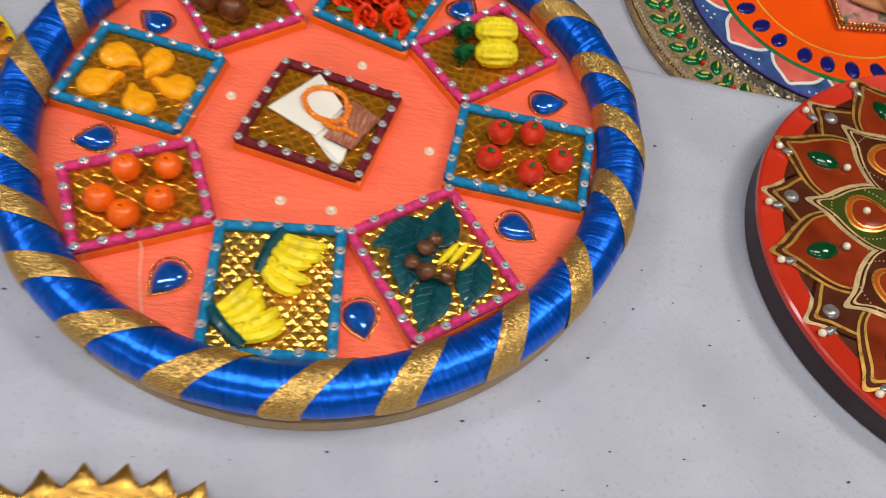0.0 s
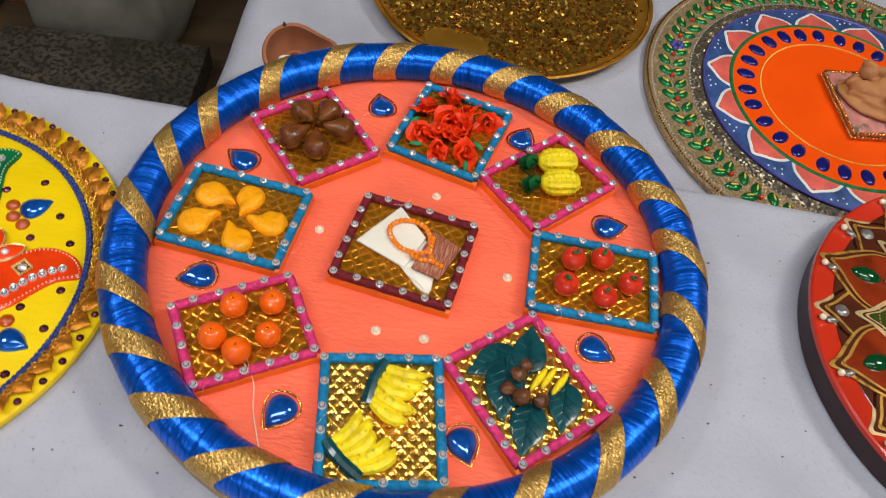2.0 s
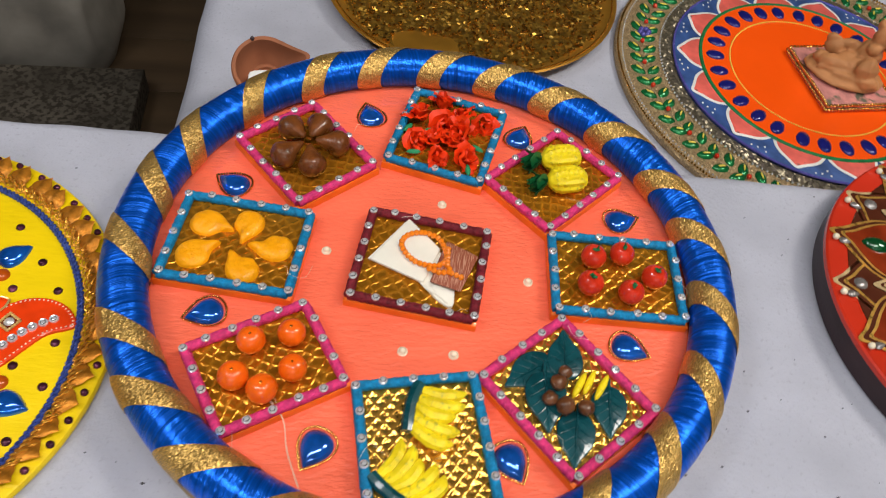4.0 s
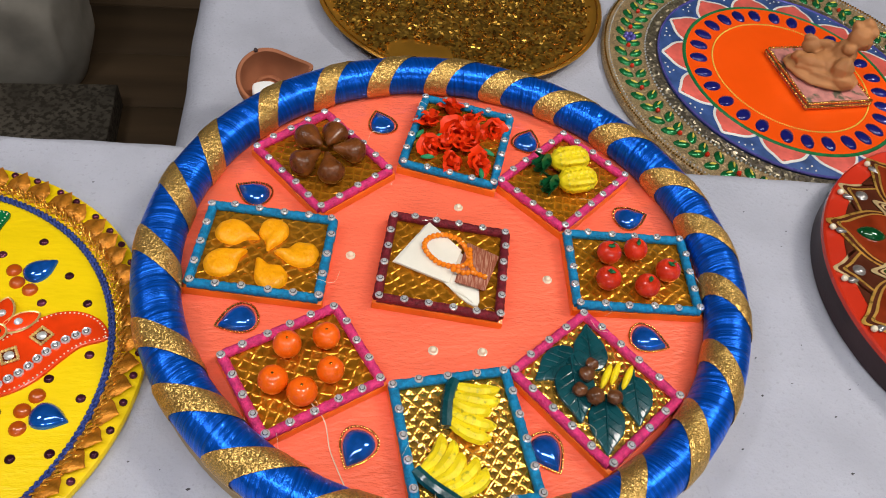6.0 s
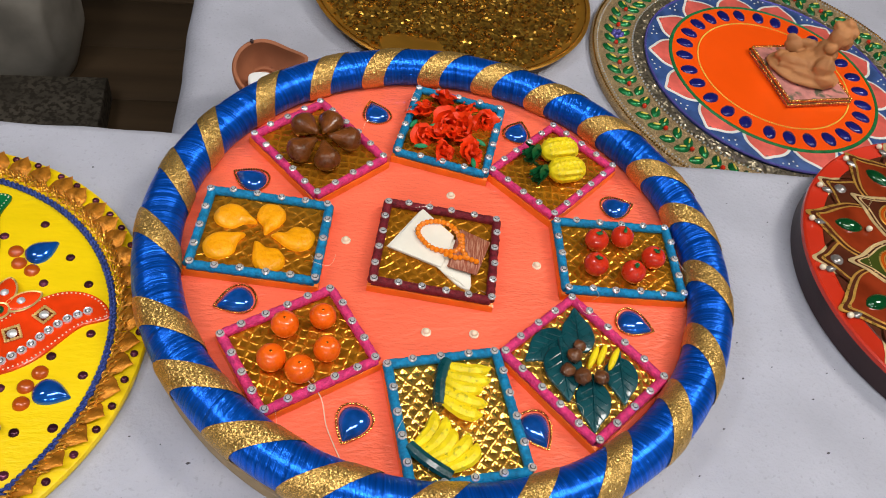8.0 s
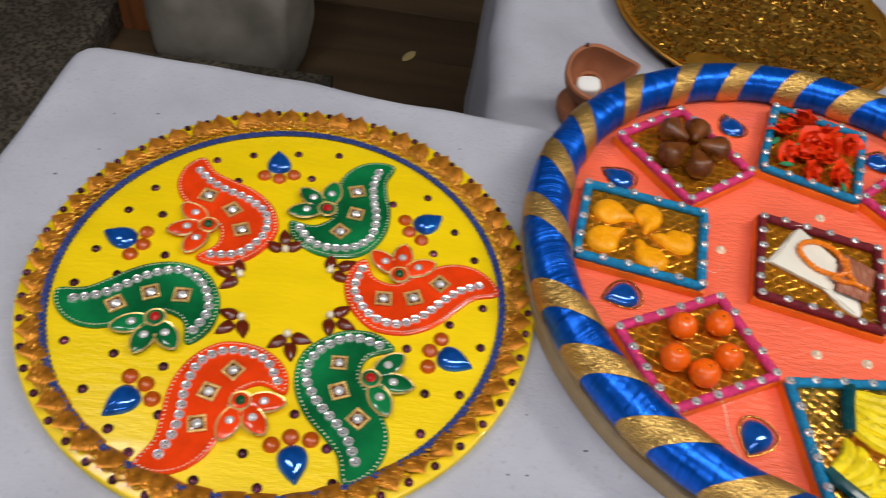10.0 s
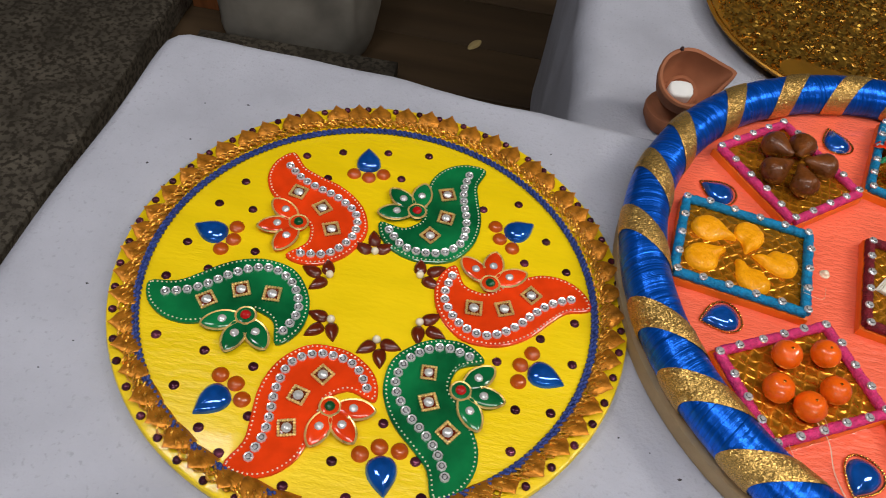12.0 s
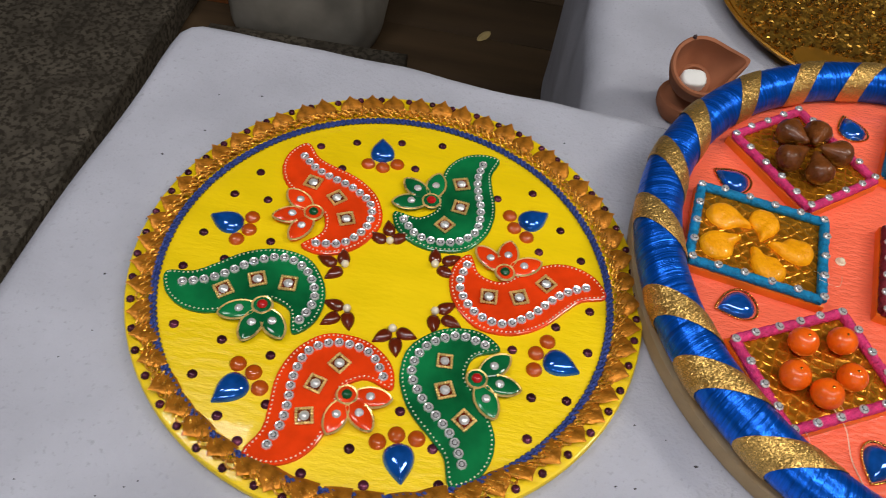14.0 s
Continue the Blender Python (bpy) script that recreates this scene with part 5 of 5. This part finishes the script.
for k in range(40):
    mm = place(0, 0, 0, 9 * k + 3) @ Matrix.Translation((0.1130, 0, 0.0130)) @ Matrix.Rotation(radians(random.uniform(-16, 4)), 4, "Y")
    if "saw" not in shared:
        shared["saw"] = part("foil_tooth", dome([(-0.004, -0.0088), (0.0, -0.0085), (0.0045, -0.0045), (0.0108, 0.0), (0.0045, 0.0045), (0.0, 0.0085), (-0.004, 0.0088)], 0.0020, 3, (0.001, 0)), CRINKLE, tooth_plate, "pointed gold foil tooth", mm).data
    else:
        part("foil_tooth", shared["saw"], CRINKLE, tooth_plate, "", mm)

# ---------------------------------------------------------------- the clay oil lamp on the lower table
CLAY = mat("red_clay_pottery", (0.34, 0.125, 0.06), 0.75, var=0.15, scale=40, fine=500, bump=0.2)
WAX = mat("white_wax", (0.82, 0.82, 0.80), 0.4, var=0.03)
oil_lamp = thing("oil_lamp", place(-0.1875, 0.603, 0.67) @ Matrix.Diagonal((0.84, 0.84, 1.0, 1)), "terracotta oil lamp with spout stacked on another clay bowl", "oil lamp")


def lamp_bowl(prof, spout, seg=48):
    bm = lathe(prof, seg, close=True)
    for v in bm.verts:
        a = math.atan2(v.co.y, v.co.x)
        pull = max(0.0, math.cos(a)) ** 7 * max(0.0, (v.co.z - 0.008) / 0.022)
        r = math.hypot(v.co.x, v.co.y)
        v.co.x += spout * pull * min(1.0, r / 0.020)
        v.co.y *= 1 - 0.35 * pull
    return bm


part("lower_bowl", lathe([(0.014, 0), (0.022, 0.001), (0.0275, 0.010), (0.0285, 0.017), (0.0275, 0.020), (0.022, 0.0205), (0.019, 0.024), (0.0165, 0.026)], 40), CLAY, oil_lamp, "lower clay bowl used as a stand")
bowl = part("bowl", lamp_bowl([(0.014, 0.0), (0.020, 0.002), (0.0275, 0.012), (0.0310, 0.023), (0.0315, 0.029), (0.0300, 0.0310), (0.0270, 0.0302), (0.0262, 0.024), (0.0232, 0.013), (0.0168, 0.0068), (0.0152, 0.0080), (0.0128, 0.0080), (0.0118, 0.0058), (0.002, 0.0054)], 0.0165),
            CLAY, oil_lamp, "clay bowl with a pinched spout", place(0.001, 0.002, 0.0330, 0) @ Matrix.Rotation(radians(24), 4, "X") @ Matrix.Rotation(radians(16), 4, "Z"))
wax = tagged(new("wax_cube", None), "small white wax block lying in the clay lamp", "wax")
wax.matrix_basis = place(-0.1900, 0.5965, 0.67 + 0.0392, 8) @ Matrix.Rotation(radians(20), 4, "X")
part("block", slab(smooth([(-0.0085, -0.0065), (0.0085, -0.0065), (0.0085, 0.0065), (-0.0085, 0.0065)], 4), 0.011, 0.002), WAX, wax)
part("scorch_mark", ball(0.0024, 6, 4), DARKSIDE, bowl, "charred crumb on the lip", place(-0.004, 0.0290, 0.0312))

# ---------------------------------------------------------------- behind and below the tables
def loose(name, bm, material, m, label, category):
    t = thing(name, m, label, category)
    part(name + "_body", bm, material, t)
    return t


loose("granite_block", box(-0.43, 0, -0.62, 0.0, 0, 0.062, 0.004), GRANITE, place(-0.545, 1.385, -0.006, 1.5), "speckled grey granite slab lying on the floor", "granite slab")
loose("granite_ledge", box(-1.6, 0, -2.2, 0.9, 0, 0.062, 0.004), GRANITE, place(-1.065, 1.30, -0.006, -1), "speckled grey granite ledge along the floor", "granite ledge")
sack_bm = ball(1, 56, 36)
for v in sack_bm.verts:
    c = v.co.copy()
    q = Vector([math.copysign(abs(e) ** 0.55, e) for e in c])
    flare = 1.0 + 0.10 * max(0.0, -q.z)
    d = Vector((noise.noise(c * 2.1), noise.noise(c * 2.1 + Vector((5, 1, 0))), noise.noise(c * 2.1 + Vector((0, 7, 3)))))
    v.co = Vector((q.x * 0.172 * flare, q.y * 0.145 * flare, 0.122 + q.z * 0.150)) + d * 0.014
    v.co.z = max(0.0, v.co.z + 0.006 * noise.noise(c * 6))
sack = thing("sack", place(-0.800, 1.545, -0.008, 4), "dusty white woven sack standing on the granite", "sack")
part("body", sack_bm, SACK, sack)
part("seam", sweep([(-0.155, -0.154, 0.012), (-0.08, -0.157, 0.014), (0.0, -0.156, 0.012), (0.09, -0.157, 0.014), (0.155, -0.150, 0.010)], 0.005, sides=6), SACK, sack, "folded hem")
loose("wooden_post", box(-0.03, 0.03, -0.03, 0.03, 0, 1.1, 0.004), mat("orange_brown_wood", (0.22, 0.075, 0.025), 0.5, var=0.4, scale=10, stretch=(4, 4, 0.4)), place(-1.025, 1.56, -0.01, 0), "orange brown wooden post on the floor", "post")
random.seed(3)
for k in range(9):
    y = 0.93 + 0.18 * k
    if "plank" not in shared:
        shared["plank"] = part("plank", box(-0.75, 0.75, -0.0885, 0.0885, -0.012, 0.0, 0.002), WOOD, floor, "", place(-0.05, y, 0, random.uniform(-0.3, 0.3))).data
    else:
        part("plank", shared["plank"], WOOD, floor, "", place(-0.05 + random.uniform(-0.03, 0.03), y, random.uniform(-0.002, 0.0), random.uniform(-0.4, 0.4)))
SCRAP = mat("dry_leaf", (0.42, 0.32, 0.14), 0.7)
loose("dry_leaf", dome(leaf_outline(0.05, 0.022, 14), 0.006, 2), SCRAP, place(-0.395, 1.565, 0.0005, 60), "pale dry leaf lying on the floor", "leaf")
SPECK = mat("dark_speck", (0.06, 0.055, 0.06), 0.8)
speck = bmesh.new()
random.seed(21)
for k in range(420):
    x, y = random.uniform(-0.57, 0.75), random.uniform(0.02, 0.46)
    s = random.choice((0.0003, 0.0004, 0.0004, 0.0005, 0.0006, 0.0008))
    slab([(x + s * (1 + random.random()) * math.cos(t), y + s * math.sin(t)) for t in (0.3, 1.6, 2.9, 4.4)], 0.0004, bm=speck, z=0.7500)
loose("lint_specks", speck, SPECK, place(0, 0, 0), "tiny dark lint specks scattered on the cloth", "lint")["kind"] = "stuff"
